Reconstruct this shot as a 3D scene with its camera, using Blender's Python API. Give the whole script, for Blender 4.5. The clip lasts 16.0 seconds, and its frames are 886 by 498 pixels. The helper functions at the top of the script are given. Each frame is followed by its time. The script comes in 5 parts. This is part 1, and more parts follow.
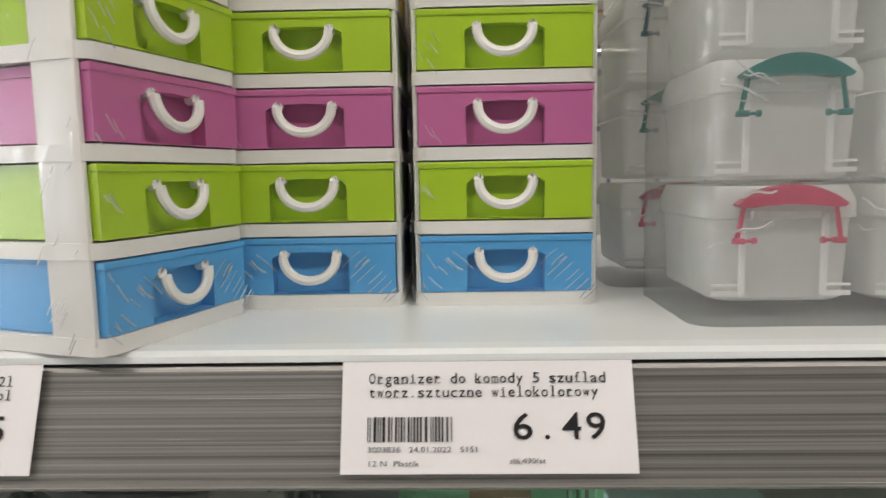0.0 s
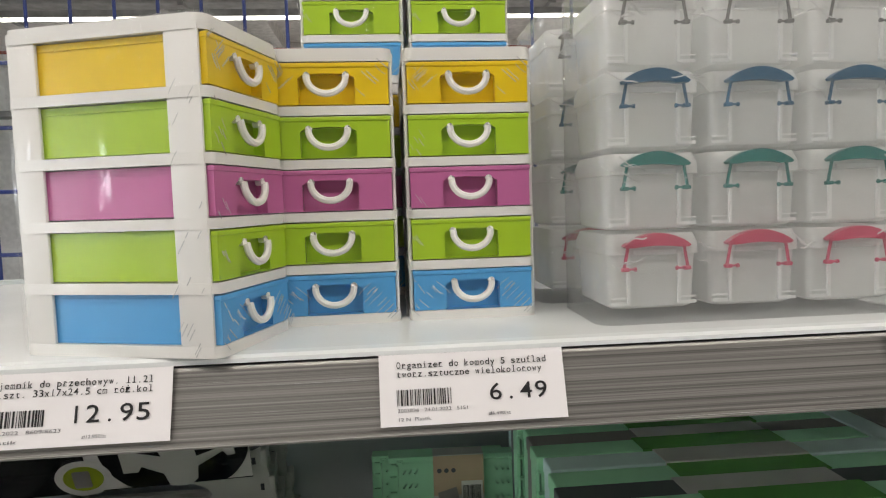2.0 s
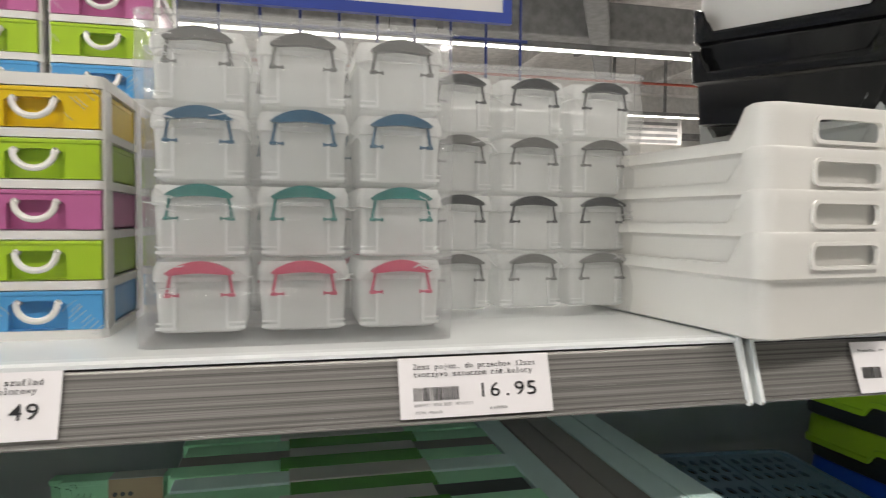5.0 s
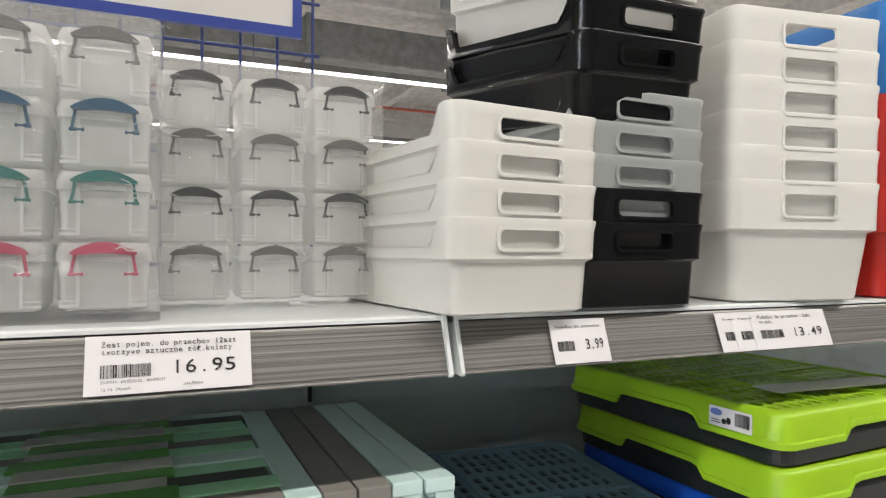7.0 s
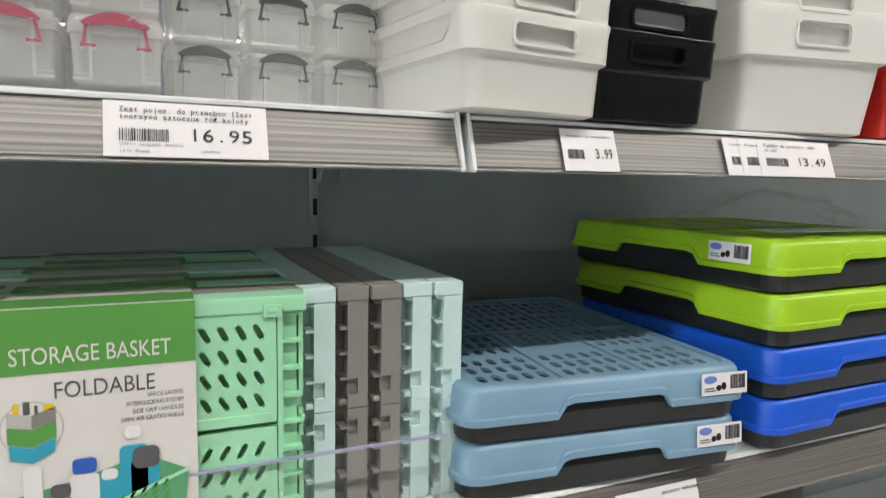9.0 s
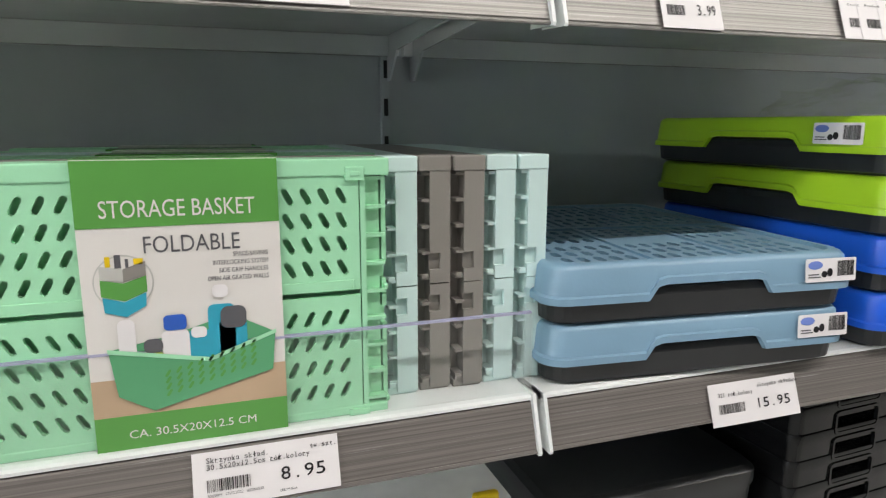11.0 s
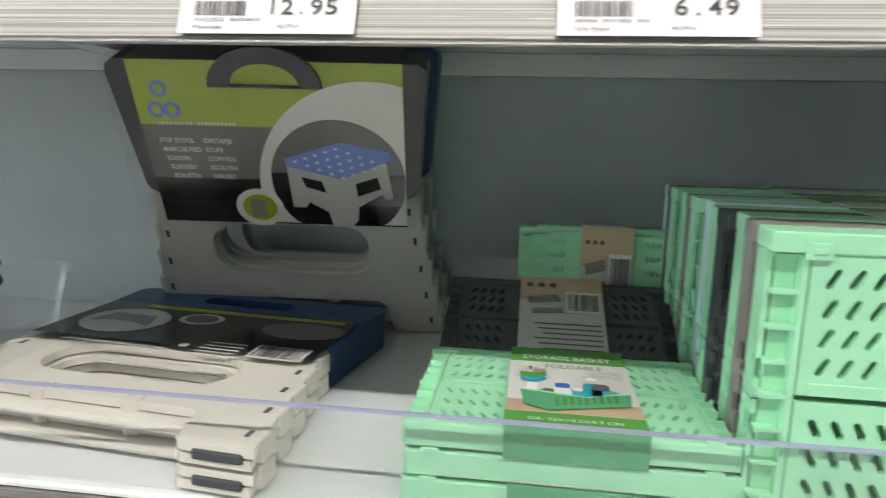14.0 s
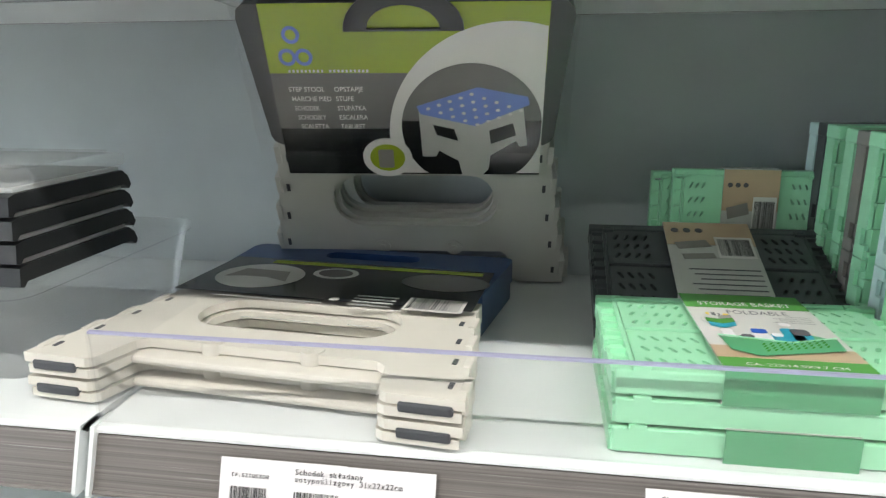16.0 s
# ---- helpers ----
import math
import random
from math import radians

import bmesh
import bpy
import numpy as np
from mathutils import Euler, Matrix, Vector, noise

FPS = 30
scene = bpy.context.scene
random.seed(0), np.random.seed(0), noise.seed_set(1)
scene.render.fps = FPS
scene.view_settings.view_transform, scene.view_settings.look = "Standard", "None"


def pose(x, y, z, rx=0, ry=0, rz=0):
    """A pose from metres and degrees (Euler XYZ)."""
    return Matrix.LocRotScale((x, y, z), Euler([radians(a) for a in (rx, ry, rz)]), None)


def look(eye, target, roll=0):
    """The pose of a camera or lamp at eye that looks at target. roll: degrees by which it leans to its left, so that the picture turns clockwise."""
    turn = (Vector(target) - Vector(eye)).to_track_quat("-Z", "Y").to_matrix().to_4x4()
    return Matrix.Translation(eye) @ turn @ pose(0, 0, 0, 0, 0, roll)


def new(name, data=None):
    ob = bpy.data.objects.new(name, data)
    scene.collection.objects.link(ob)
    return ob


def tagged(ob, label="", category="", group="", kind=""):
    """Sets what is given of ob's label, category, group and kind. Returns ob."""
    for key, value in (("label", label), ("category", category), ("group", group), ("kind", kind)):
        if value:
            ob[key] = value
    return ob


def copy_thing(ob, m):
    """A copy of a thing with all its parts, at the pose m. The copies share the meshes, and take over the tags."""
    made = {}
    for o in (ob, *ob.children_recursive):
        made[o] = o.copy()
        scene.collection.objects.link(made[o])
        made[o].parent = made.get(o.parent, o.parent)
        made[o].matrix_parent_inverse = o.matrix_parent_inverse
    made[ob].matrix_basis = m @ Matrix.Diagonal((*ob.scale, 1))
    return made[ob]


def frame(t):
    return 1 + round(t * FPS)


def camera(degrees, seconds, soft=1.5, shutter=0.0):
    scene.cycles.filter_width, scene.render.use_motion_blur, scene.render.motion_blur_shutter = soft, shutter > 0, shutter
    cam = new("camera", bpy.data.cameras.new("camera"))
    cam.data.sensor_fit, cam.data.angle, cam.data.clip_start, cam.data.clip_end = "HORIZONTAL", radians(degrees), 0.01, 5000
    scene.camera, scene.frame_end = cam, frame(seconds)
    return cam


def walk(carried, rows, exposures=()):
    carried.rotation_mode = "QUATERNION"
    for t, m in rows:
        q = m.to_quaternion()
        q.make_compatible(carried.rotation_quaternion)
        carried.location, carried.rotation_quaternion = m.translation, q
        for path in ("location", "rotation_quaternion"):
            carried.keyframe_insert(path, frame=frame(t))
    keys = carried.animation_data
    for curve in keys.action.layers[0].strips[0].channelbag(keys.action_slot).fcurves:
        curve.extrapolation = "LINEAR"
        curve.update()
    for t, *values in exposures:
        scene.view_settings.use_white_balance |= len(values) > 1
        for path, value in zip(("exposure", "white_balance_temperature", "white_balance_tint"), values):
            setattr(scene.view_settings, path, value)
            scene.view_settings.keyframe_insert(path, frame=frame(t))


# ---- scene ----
cam = camera(67.8, 16.0, 1.1, 0.4)
PATH = [
    (0, (0.147, 0.034, 1.45), (0.088, 2.021, 1.228), -1.0),
    (0.5, (0.16, 0.028, 1.458), (0.146, 2.018, 1.261), -1.1),
    (1, (0.138, -0.023, 1.464), (0.184, 1.968, 1.283), -1.5),
    (1.5, (0.116, -0.075, 1.469), (0.238, 1.915, 1.309), -1.7),
    (2, (0.111, -0.097, 1.468), (0.277, 1.891, 1.323), -1.8),
    (2.5, (0.137, -0.1, 1.47), (0.335, 1.886, 1.338), -1.7),
    (3, (0.177, -0.104, 1.472), (0.368, 1.882, 1.336), -1.3),
    (3.5, (0.203, -0.111, 1.474), (0.409, 1.874, 1.342), -0.8),
    (4, (0.249, -0.13, 1.477), (0.501, 1.85, 1.364), -0.4),
    (4.5, (0.295, -0.146, 1.48), (0.632, 1.823, 1.372), -0.0),
    (5, (0.333, -0.154, 1.473), (0.792, 1.79, 1.381), 0.4),
    (5.2, (0.349, -0.157, 1.47), (0.852, 1.777, 1.382), 0.4),
    (7.3, (0.445, -0.222, 1.427), (1.273, 1.598, 1.439), 0.2),
    (7.5, (0.443, -0.221, 1.418), (1.283, 1.594, 1.415), 0.2),
    (8, (0.437, -0.219, 1.396), (1.283, 1.592, 1.339), 0.4),
    (8.5, (0.433, -0.22, 1.36), (1.272, 1.591, 1.229), 0.7),
    (9, (0.426, -0.222, 1.337), (1.244, 1.591, 1.118), 1.1),
    (9.2, (0.423, -0.222, 1.328), (1.23, 1.591, 1.08), 1.4),
    (11.3, (0.409, -0.195, 1.268), (1.021, 1.667, 0.87), 0.6),
    (11.5, (0.4, -0.191, 1.271), (0.987, 1.676, 0.856), 1.2),
    (12, (0.353, -0.174, 1.275), (0.79, 1.729, 0.844), 2.3),
    (12.5, (0.296, -0.157, 1.289), (0.491, 1.786, 0.855), 2.5),
    (13, (0.239, -0.138, 1.296), (0.214, 1.818, 0.88), 2.1),
    (13.5, (0.161, -0.126, 1.299), (0.003, 1.83, 0.913), 1.8),
    (14, (0.094, -0.117, 1.299), (-0.161, 1.833, 0.932), 1.4),
    (14.5, (0.044, -0.105, 1.303), (-0.28, 1.832, 0.92), 0.9),
    (15, (0.019, -0.104, 1.306), (-0.315, 1.822, 0.883), 0.4),
    (15.5, (0.0, -0.112, 1.3), (-0.316, 1.808, 0.836), -0.1),
    (16, (-0.034, -0.119, 1.289), (-0.322, 1.795, 0.786), -0.2),
]
walk(cam, [(t, look(eye, target, roll)) for t, eye, target, roll in PATH],
     [(0, -0.05, 6650, 13), (5, 0.1, 6600, 13), (8, 0.24, 6500, 12), (9.2, 0.2, 6450, 12), (12, 0.26, 6450, 13), (13, 0.36, 6400, 12), (14, 0.52, 6300, 11), (16, 0.78, 6250, 10)])

# ---- world and lights ----
world = bpy.data.worlds.new("world")
scene.world = world
world.use_nodes = True
world.node_tree.nodes["Background"].inputs[0].default_value = (0.90, 0.95, 1.0, 1)
world.node_tree.nodes["Background"].inputs[1].default_value = 0.04

# rows at x -25 and -27 are unseen fill, added to brighten the left back panel
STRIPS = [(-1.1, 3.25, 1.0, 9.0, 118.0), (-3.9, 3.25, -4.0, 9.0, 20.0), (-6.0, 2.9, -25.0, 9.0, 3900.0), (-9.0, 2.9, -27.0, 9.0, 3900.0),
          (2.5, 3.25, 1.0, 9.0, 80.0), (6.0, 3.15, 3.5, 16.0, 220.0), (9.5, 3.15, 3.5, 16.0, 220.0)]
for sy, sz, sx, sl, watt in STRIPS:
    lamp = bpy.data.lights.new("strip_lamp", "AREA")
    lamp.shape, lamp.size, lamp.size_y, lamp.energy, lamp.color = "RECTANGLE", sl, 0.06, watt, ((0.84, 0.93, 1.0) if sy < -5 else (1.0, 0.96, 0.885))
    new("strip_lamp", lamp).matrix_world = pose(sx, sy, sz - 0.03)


# ---- materials ----
def nodes(m):
    m.use_nodes = True
    return m.node_tree, m.node_tree.nodes["Principled BSDF"]


def plastic(name, c, rough=0.35, var=0.06, bump=0.04, scale=60.0, spec=0.5, metal=0.0):
    """Moulded plastic or paint: slight colour drift at two scales and a fine orange-peel relief."""
    m = bpy.data.materials.new(name)
    t, b = nodes(m)
    tc = t.nodes.new("ShaderNodeTexCoord")
    n1, n2 = t.nodes.new("ShaderNodeTexNoise"), t.nodes.new("ShaderNodeTexNoise")
    n1.inputs["Scale"].default_value, n2.inputs["Scale"].default_value = 9.0, scale * 8
    n2.inputs["Detail"].default_value = 3
    for n in (n1, n2):
        t.links.new(tc.outputs["Object"], n.inputs["Vector"])
    ramp = t.nodes.new("ShaderNodeValToRGB")
    ramp.color_ramp.elements[0].position, ramp.color_ramp.elements[1].position = 0.3, 0.7
    ramp.color_ramp.elements[0].color = (*[v * (1 - var) for v in c], 1)
    ramp.color_ramp.elements[1].color = (*[min(1, v * (1 + var)) for v in c], 1)
    t.links.new(n1.outputs["Fac"], ramp.inputs["Fac"])
    t.links.new(ramp.outputs["Color"], b.inputs["Base Color"])
    bp = t.nodes.new("ShaderNodeBump")
    bp.inputs["Strength"].default_value, bp.inputs["Distance"].default_value = bump, 0.002
    t.links.new(n2.outputs["Fac"], bp.inputs["Height"])
    t.links.new(bp.outputs["Normal"], b.inputs["Normal"])
    b.inputs["Roughness"].default_value, b.inputs["Metallic"].default_value = rough, metal
    b.inputs["Specular IOR Level"].default_value = spec
    return m


def brushed(name, dark, light, rough=0.30, metal=0.0):
    """Streaked foil of a price rail, the streaks running along x."""
    m = bpy.data.materials.new(name)
    t, b = nodes(m)
    tc, mp = t.nodes.new("ShaderNodeTexCoord"), t.nodes.new("ShaderNodeMapping")
    mp.inputs["Scale"].default_value = (1.2, 760, 760)
    t.links.new(tc.outputs["Object"], mp.inputs["Vector"])
    n = t.nodes.new("ShaderNodeTexNoise")
    n.inputs["Scale"].default_value, n.inputs["Detail"].default_value, n.inputs["Roughness"].default_value = 1.0, 5, 0.65
    t.links.new(mp.outputs["Vector"], n.inputs["Vector"])
    mp2, n2 = t.nodes.new("ShaderNodeMapping"), t.nodes.new("ShaderNodeTexNoise")
    mp2.inputs["Scale"].default_value = (9, 1500, 1500)
    n2.inputs["Scale"].default_value = 1.0
    t.links.new(tc.outputs["Object"], mp2.inputs["Vector"])
    t.links.new(mp2.outputs["Vector"], n2.inputs["Vector"])
    r = t.nodes.new("ShaderNodeValToRGB")
    r.color_ramp.elements[0].position, r.color_ramp.elements[1].position = 0.32, 0.70
    r.color_ramp.elements[0].color, r.color_ramp.elements[1].color = (*dark, 1), (*light, 1)
    t.links.new(n.outputs["Fac"], r.inputs["Fac"])
    r2 = t.nodes.new("ShaderNodeValToRGB")
    r2.color_ramp.elements[0].position, r2.color_ramp.elements[1].position = 0.68, 0.74
    r2.color_ramp.elements[0].color, r2.color_ramp.elements[1].color = (0, 0, 0, 1), (0.5, 0.5, 0.5, 1)
    t.links.new(n2.outputs["Fac"], r2.inputs["Fac"])
    mx = t.nodes.new("ShaderNodeMixRGB")
    mx.blend_type = "SCREEN"
    mx.inputs["Fac"].default_value = 0.5
    t.links.new(r.outputs["Color"], mx.inputs["Color1"])
    t.links.new(r2.outputs["Color"], mx.inputs["Color2"])
    t.links.new(mx.outputs["Color"], b.inputs["Base Color"])
    bp = t.nodes.new("ShaderNodeBump")
    bp.inputs["Strength"].default_value, bp.inputs["Distance"].default_value = 0.15, 0.0006
    t.links.new(n.outputs["Fac"], bp.inputs["Height"])
    t.links.new(bp.outputs["Normal"], b.inputs["Normal"])
    b.inputs["Roughness"].default_value, b.inputs["Metallic"].default_value = rough, metal
    return m


def sheer(name, c, cover, rough=0.15, gloss=0.10, wrinkle=0.0, scale=40.0, stretch=(1, 1, 1), vary=0.08):
    """Thin see-through plastic: part clear, part milky, with a gloss that grows at grazing angles."""
    m = bpy.data.materials.new(name)
    m.use_nodes = True
    t = m.node_tree
    t.nodes.clear()
    out = t.nodes.new("ShaderNodeOutputMaterial")
    clear, milk, gl = t.nodes.new("ShaderNodeBsdfTransparent"), t.nodes.new("ShaderNodeBsdfDiffuse"), t.nodes.new("ShaderNodeBsdfGlossy")
    tl, half = t.nodes.new("ShaderNodeBsdfTranslucent"), t.nodes.new("ShaderNodeMixShader")
    milk.inputs["Color"].default_value = tl.inputs["Color"].default_value = (*c, 1)
    half.inputs[0].default_value = 0.50
    t.links.new(milk.outputs[0], half.inputs[1])
    t.links.new(tl.outputs[0], half.inputs[2])
    gl.inputs["Roughness"].default_value = rough
    a, b = t.nodes.new("ShaderNodeMixShader"), t.nodes.new("ShaderNodeMixShader")
    tc, mp, n = t.nodes.new("ShaderNodeTexCoord"), t.nodes.new("ShaderNodeMapping"), t.nodes.new("ShaderNodeTexNoise")
    mp.inputs["Scale"].default_value = stretch
    t.links.new(tc.outputs["Object"], mp.inputs["Vector"])
    t.links.new(mp.outputs["Vector"], n.inputs["Vector"])
    n.inputs["Scale"].default_value, n.inputs["Detail"].default_value = scale, 3
    mr = t.nodes.new("ShaderNodeMapRange")
    mr.inputs["From Min"].default_value, mr.inputs["From Max"].default_value = 0.3, 0.7
    mr.inputs["To Min"].default_value, mr.inputs["To Max"].default_value = cover * (1 - vary), cover * (1 + vary)
    t.links.new(n.outputs["Fac"], mr.inputs["Value"])
    t.links.new(mr.outputs["Result"], a.inputs[0])
    t.links.new(clear.outputs[0], a.inputs[1])
    t.links.new(half.outputs[0], a.inputs[2])
    lw = t.nodes.new("ShaderNodeLayerWeight")
    lw.inputs["Blend"].default_value = 0.25
    ml = t.nodes.new("ShaderNodeMath")
    ml.operation = "MULTIPLY_ADD"
    ml.inputs[1].default_value, ml.inputs[2].default_value = gloss * 2, gloss * 0.5
    t.links.new(lw.outputs["Fresnel"], ml.inputs[0])
    t.links.new(ml.outputs[0], b.inputs[0])
    t.links.new(a.outputs[0], b.inputs[1])
    t.links.new(gl.outputs[0], b.inputs[2])
    t.links.new(b.outputs[0], out.inputs["Surface"])
    if wrinkle:
        bp = t.nodes.new("ShaderNodeBump")
        bp.inputs["Strength"].default_value, bp.inputs["Distance"].default_value = wrinkle, 0.01
        t.links.new(n.outputs["Fac"], bp.inputs["Height"])
        t.links.new(bp.outputs["Normal"], gl.inputs["Normal"])
        t.links.new(bp.outputs["Normal"], lw.inputs["Normal"])
    return m


def glow(name, c, s):
    m = bpy.data.materials.new(name)
    m.use_nodes = True
    t = m.node_tree
    t.nodes.clear()
    o, e = t.nodes.new("ShaderNodeOutputMaterial"), t.nodes.new("ShaderNodeEmission")
    e.inputs[0].default_value, e.inputs[1].default_value = (*c, 1), s
    t.links.new(e.outputs[0], o.inputs["Surface"])
    return m


WHITE = plastic("white_plastic", (0.78, 0.77, 0.74), 0.35)
SHELFW = plastic("white_enamel", (0.78, 0.81, 0.81), 0.20, 0.06, 0.03)
BACKP = plastic("grey_enamel", (0.55, 0.60, 0.61), 0.45, 0.04, 0.03)
BINW = plastic("bin_white", (0.72, 0.71, 0.67), 0.42, 0.03, 0.03)
BING = plastic("bin_grey", (0.33, 0.35, 0.34), 0.42, 0.04, 0.03)
BINB = plastic("bin_black", (0.009, 0.0095, 0.010), 0.12, 0.1, 0.02, 60, 0.3)
BINR = plastic("bin_red", (0.55, 0.02, 0.012), 0.30)
BINU = plastic("bin_blue", (0.02, 0.17, 0.50), 0.30)
BLUE = plastic("drawer_blue", (0.085, 0.36, 0.70), 0.30)
LIME = plastic("drawer_lime", (0.38, 0.58, 0.025), 0.30)
PINK = plastic("drawer_pink", (0.52, 0.14, 0.33), 0.30)
YELLOW = plastic("drawer_yellow", (0.80, 0.56, 0.008), 0.30)
MINT = plastic("mint_plastic", (0.365, 0.75, 0.475), 0.38)
TAUPE = plastic("taupe_plastic", (0.25, 0.235, 0.215), 0.45)
PALE = plastic("pale_blue_plastic", (0.60, 0.78, 0.76), 0.38)
CHAR = plastic("charcoal_plastic", (0.07, 0.08, 0.082), 0.42)
STEELB = plastic("steel_blue_plastic", (0.20, 0.34, 0.46), 0.33)
ROYAL = plastic("royal_blue_plastic", (0.01, 0.10, 0.62), 0.33)
GREENC = plastic("apple_green_plastic", (0.34, 0.58, 0.02), 0.33)
BLACKP = plastic("black_plastic", (0.018, 0.02, 0.022), 0.40)
HB = plastic("handle_blue", (0.006, 0.085, 0.17), 0.3)
HT = plastic("handle_teal", (0.0, 0.15, 0.135), 0.3)
HP = plastic("handle_pink", (0.48, 0.055, 0.115), 0.3)
HG = plastic("handle_grey", (0.15, 0.15, 0.145), 0.35)
HK = plastic("handle_black", (0.025, 0.028, 0.032), 0.35)
CREAM = plastic("cream_plastic", (0.66, 0.63, 0.56), 0.45)
GREYC = plastic("grey_cream_plastic", (0.55, 0.55, 0.51), 0.45)
NAVY = plastic("navy_plastic", (0.018, 0.055, 0.17), 0.35)
SEATK = plastic("dark_grey_seat", (0.045, 0.048, 0.05), 0.35)
TREAD = plastic("grey_blue_tread", (0.27, 0.30, 0.35), 0.45)
PAD = plastic("grey_rubber", (0.055, 0.058, 0.066), 0.6)
PAPER = plastic("label_paper", (0.80, 0.78, 0.79), 0.40, 0.03, 0.02)
INK = plastic("ink", (0.012, 0.012, 0.014), 0.40, 0.0, 0.0)
INKG = plastic("grey_ink", (0.10, 0.10, 0.11), 0.6, 0.0, 0.0)
CARDG = plastic("card_green", (0.105, 0.34, 0.07), 0.25, 0.04, 0.01)
CARDW = plastic("card_white", (0.74, 0.72, 0.69), 0.25, 0.03, 0.01)
CARDL = plastic("card_lime", (0.33, 0.42, 0.03), 0.2, 0.04, 0.01)
CARDK = plastic("card_black", (0.012, 0.013, 0.014), 0.14, 0.1, 0.02)
CARDGR = plastic("card_grey", (0.16, 0.155, 0.15), 0.2, 0.15, 0.02)
WOODP = plastic("print_wood", (0.48, 0.35, 0.23), 0.3, 0.15, 0.01)
PGREEN = plastic("print_green", (0.10, 0.36, 0.17), 0.3, 0.10, 0.01)
PCYAN = plastic("print_cyan", (0.03, 0.36, 0.50), 0.3, 0.1, 0.01)
PLIME = plastic("print_lime", (0.42, 0.55, 0.02), 0.3, 0.1, 0.01)
PBLUE = plastic("print_blue", (0.03, 0.12, 0.55), 0.3, 0.1, 0.01)
PSTOOL = plastic("print_lavender", (0.16, 0.24, 0.62), 0.3, 0.1, 0.01)
PGREY = plastic("print_grey", (0.50, 0.50, 0.47), 0.3, 0.06, 0.01)
RAILU = brushed("rail_foil", (0.11, 0.106, 0.10), (0.35, 0.338, 0.32), 0.36, 0.5)
RAILL = brushed("rail_foil_low", (0.13, 0.118, 0.11), (0.27, 0.248, 0.23), 0.42, 0.3)
DARK = plastic("slot_dark", (0.02, 0.02, 0.022), 0.6)
GRIDB = plastic("grid_blue", (0.012, 0.03, 0.16), 0.4)
SIGNB = plastic("sign_blue", (0.02, 0.05, 0.30), 0.4)
CEIL = plastic("ceiling_grey", (0.60, 0.58, 0.56), 0.8, 0.15, 0.1)
DUCT = plastic("duct_grey", (0.20, 0.20, 0.20), 0.6, 0.2)
WALLP = plastic("wall_paint", (0.65, 0.64, 0.62), 0.8, 0.1)
FLOORT = plastic("floor_tile", (0.62, 0.62, 0.61), 0.3, 0.1)
PIPE = plastic("red_pipe", (0.35, 0.06, 0.03), 0.5)
FROST = sheer("frosted_plastic", (0.97, 0.985, 0.975), 0.72, 0.20, 0.10, 0.0, 25)
TUBC = sheer("clear_tub_plastic", (0.93, 0.96, 0.97), 0.15, 0.40, 0.05, 0.0, 18)
FROSTR = sheer("frosted_rib", (0.98, 0.99, 0.985), 0.85, 0.2, 0.12, 0.0, 25)
FILM = sheer("shrink_film", (0.9, 0.9, 0.9), 0.012, 0.08, 0.03, 0.55, 28, (1.0, 1.0, 0.35))
FILMP = sheer("pack_film", (0.97, 0.98, 0.98), 0.13, 0.07, 0.10, 0.45, 16, (1.0, 1.0, 0.6))
CRINKLE = sheer("crinkled_film", (0.85, 0.85, 0.85), 0.22, 0.12, 0.30, 1.0, 70)
# milky white for film creases, so that their glints sit in the colour
GLINT = sheer("film_glint_white", (0.97, 0.97, 0.97), 0.75, 0.12, 0.5)
PLEXI = sheer("acrylic", (0.85, 0.9, 0.9), 0.015, 0.03, 0.05)
EDGE = sheer("acrylic_edge", (0.62, 0.62, 0.85), 0.85, 0.2, 0.2)
LED = glow("led_tube", (1.0, 0.97, 0.88), 6.0)


# ---- building helpers ----
def part(name, bm, material, parent=None, label="", smooth=False):
    me = bpy.data.meshes.new(name)
    bmesh.ops.recalc_face_normals(bm, faces=bm.faces[:])
    bm.to_mesh(me)
    bm.free()
    me.materials.append(material)
    if smooth:
        me.shade_smooth()
        me.set_sharp_from_angle(angle=radians(38))
    ob = new(name, me)
    ob.parent = parent
    return tagged(ob, label)


def thing(name, m, label, category, group="", kind=""):
    ob = new(name)
    ob.matrix_basis = m
    ob.empty_display_size = 0.02
    return tagged(ob, label, category, group, kind)


def block(bm, x0, x1, y0, y1, z0, z1, r=0.0, seg=2):
    """A box, with rounded edges where r is given."""
    vs = bmesh.ops.create_cube(bm, size=1)["verts"]
    for v in vs:
        v.co = Vector(((x0 + x1) / 2 + v.co.x * (x1 - x0), (y0 + y1) / 2 + v.co.y * (y1 - y0), (z0 + z1) / 2 + v.co.z * (z1 - z0)))
    if r:
        es = list({e for v in vs for e in v.link_edges})
        bmesh.ops.bevel(bm, geom=es, offset=r, segments=seg, profile=0.5, affect="EDGES")
    return bm


def boxes(*dims, r=0.0):
    bm = bmesh.new()
    for d in dims:
        block(bm, *d, r=r)
    return bm


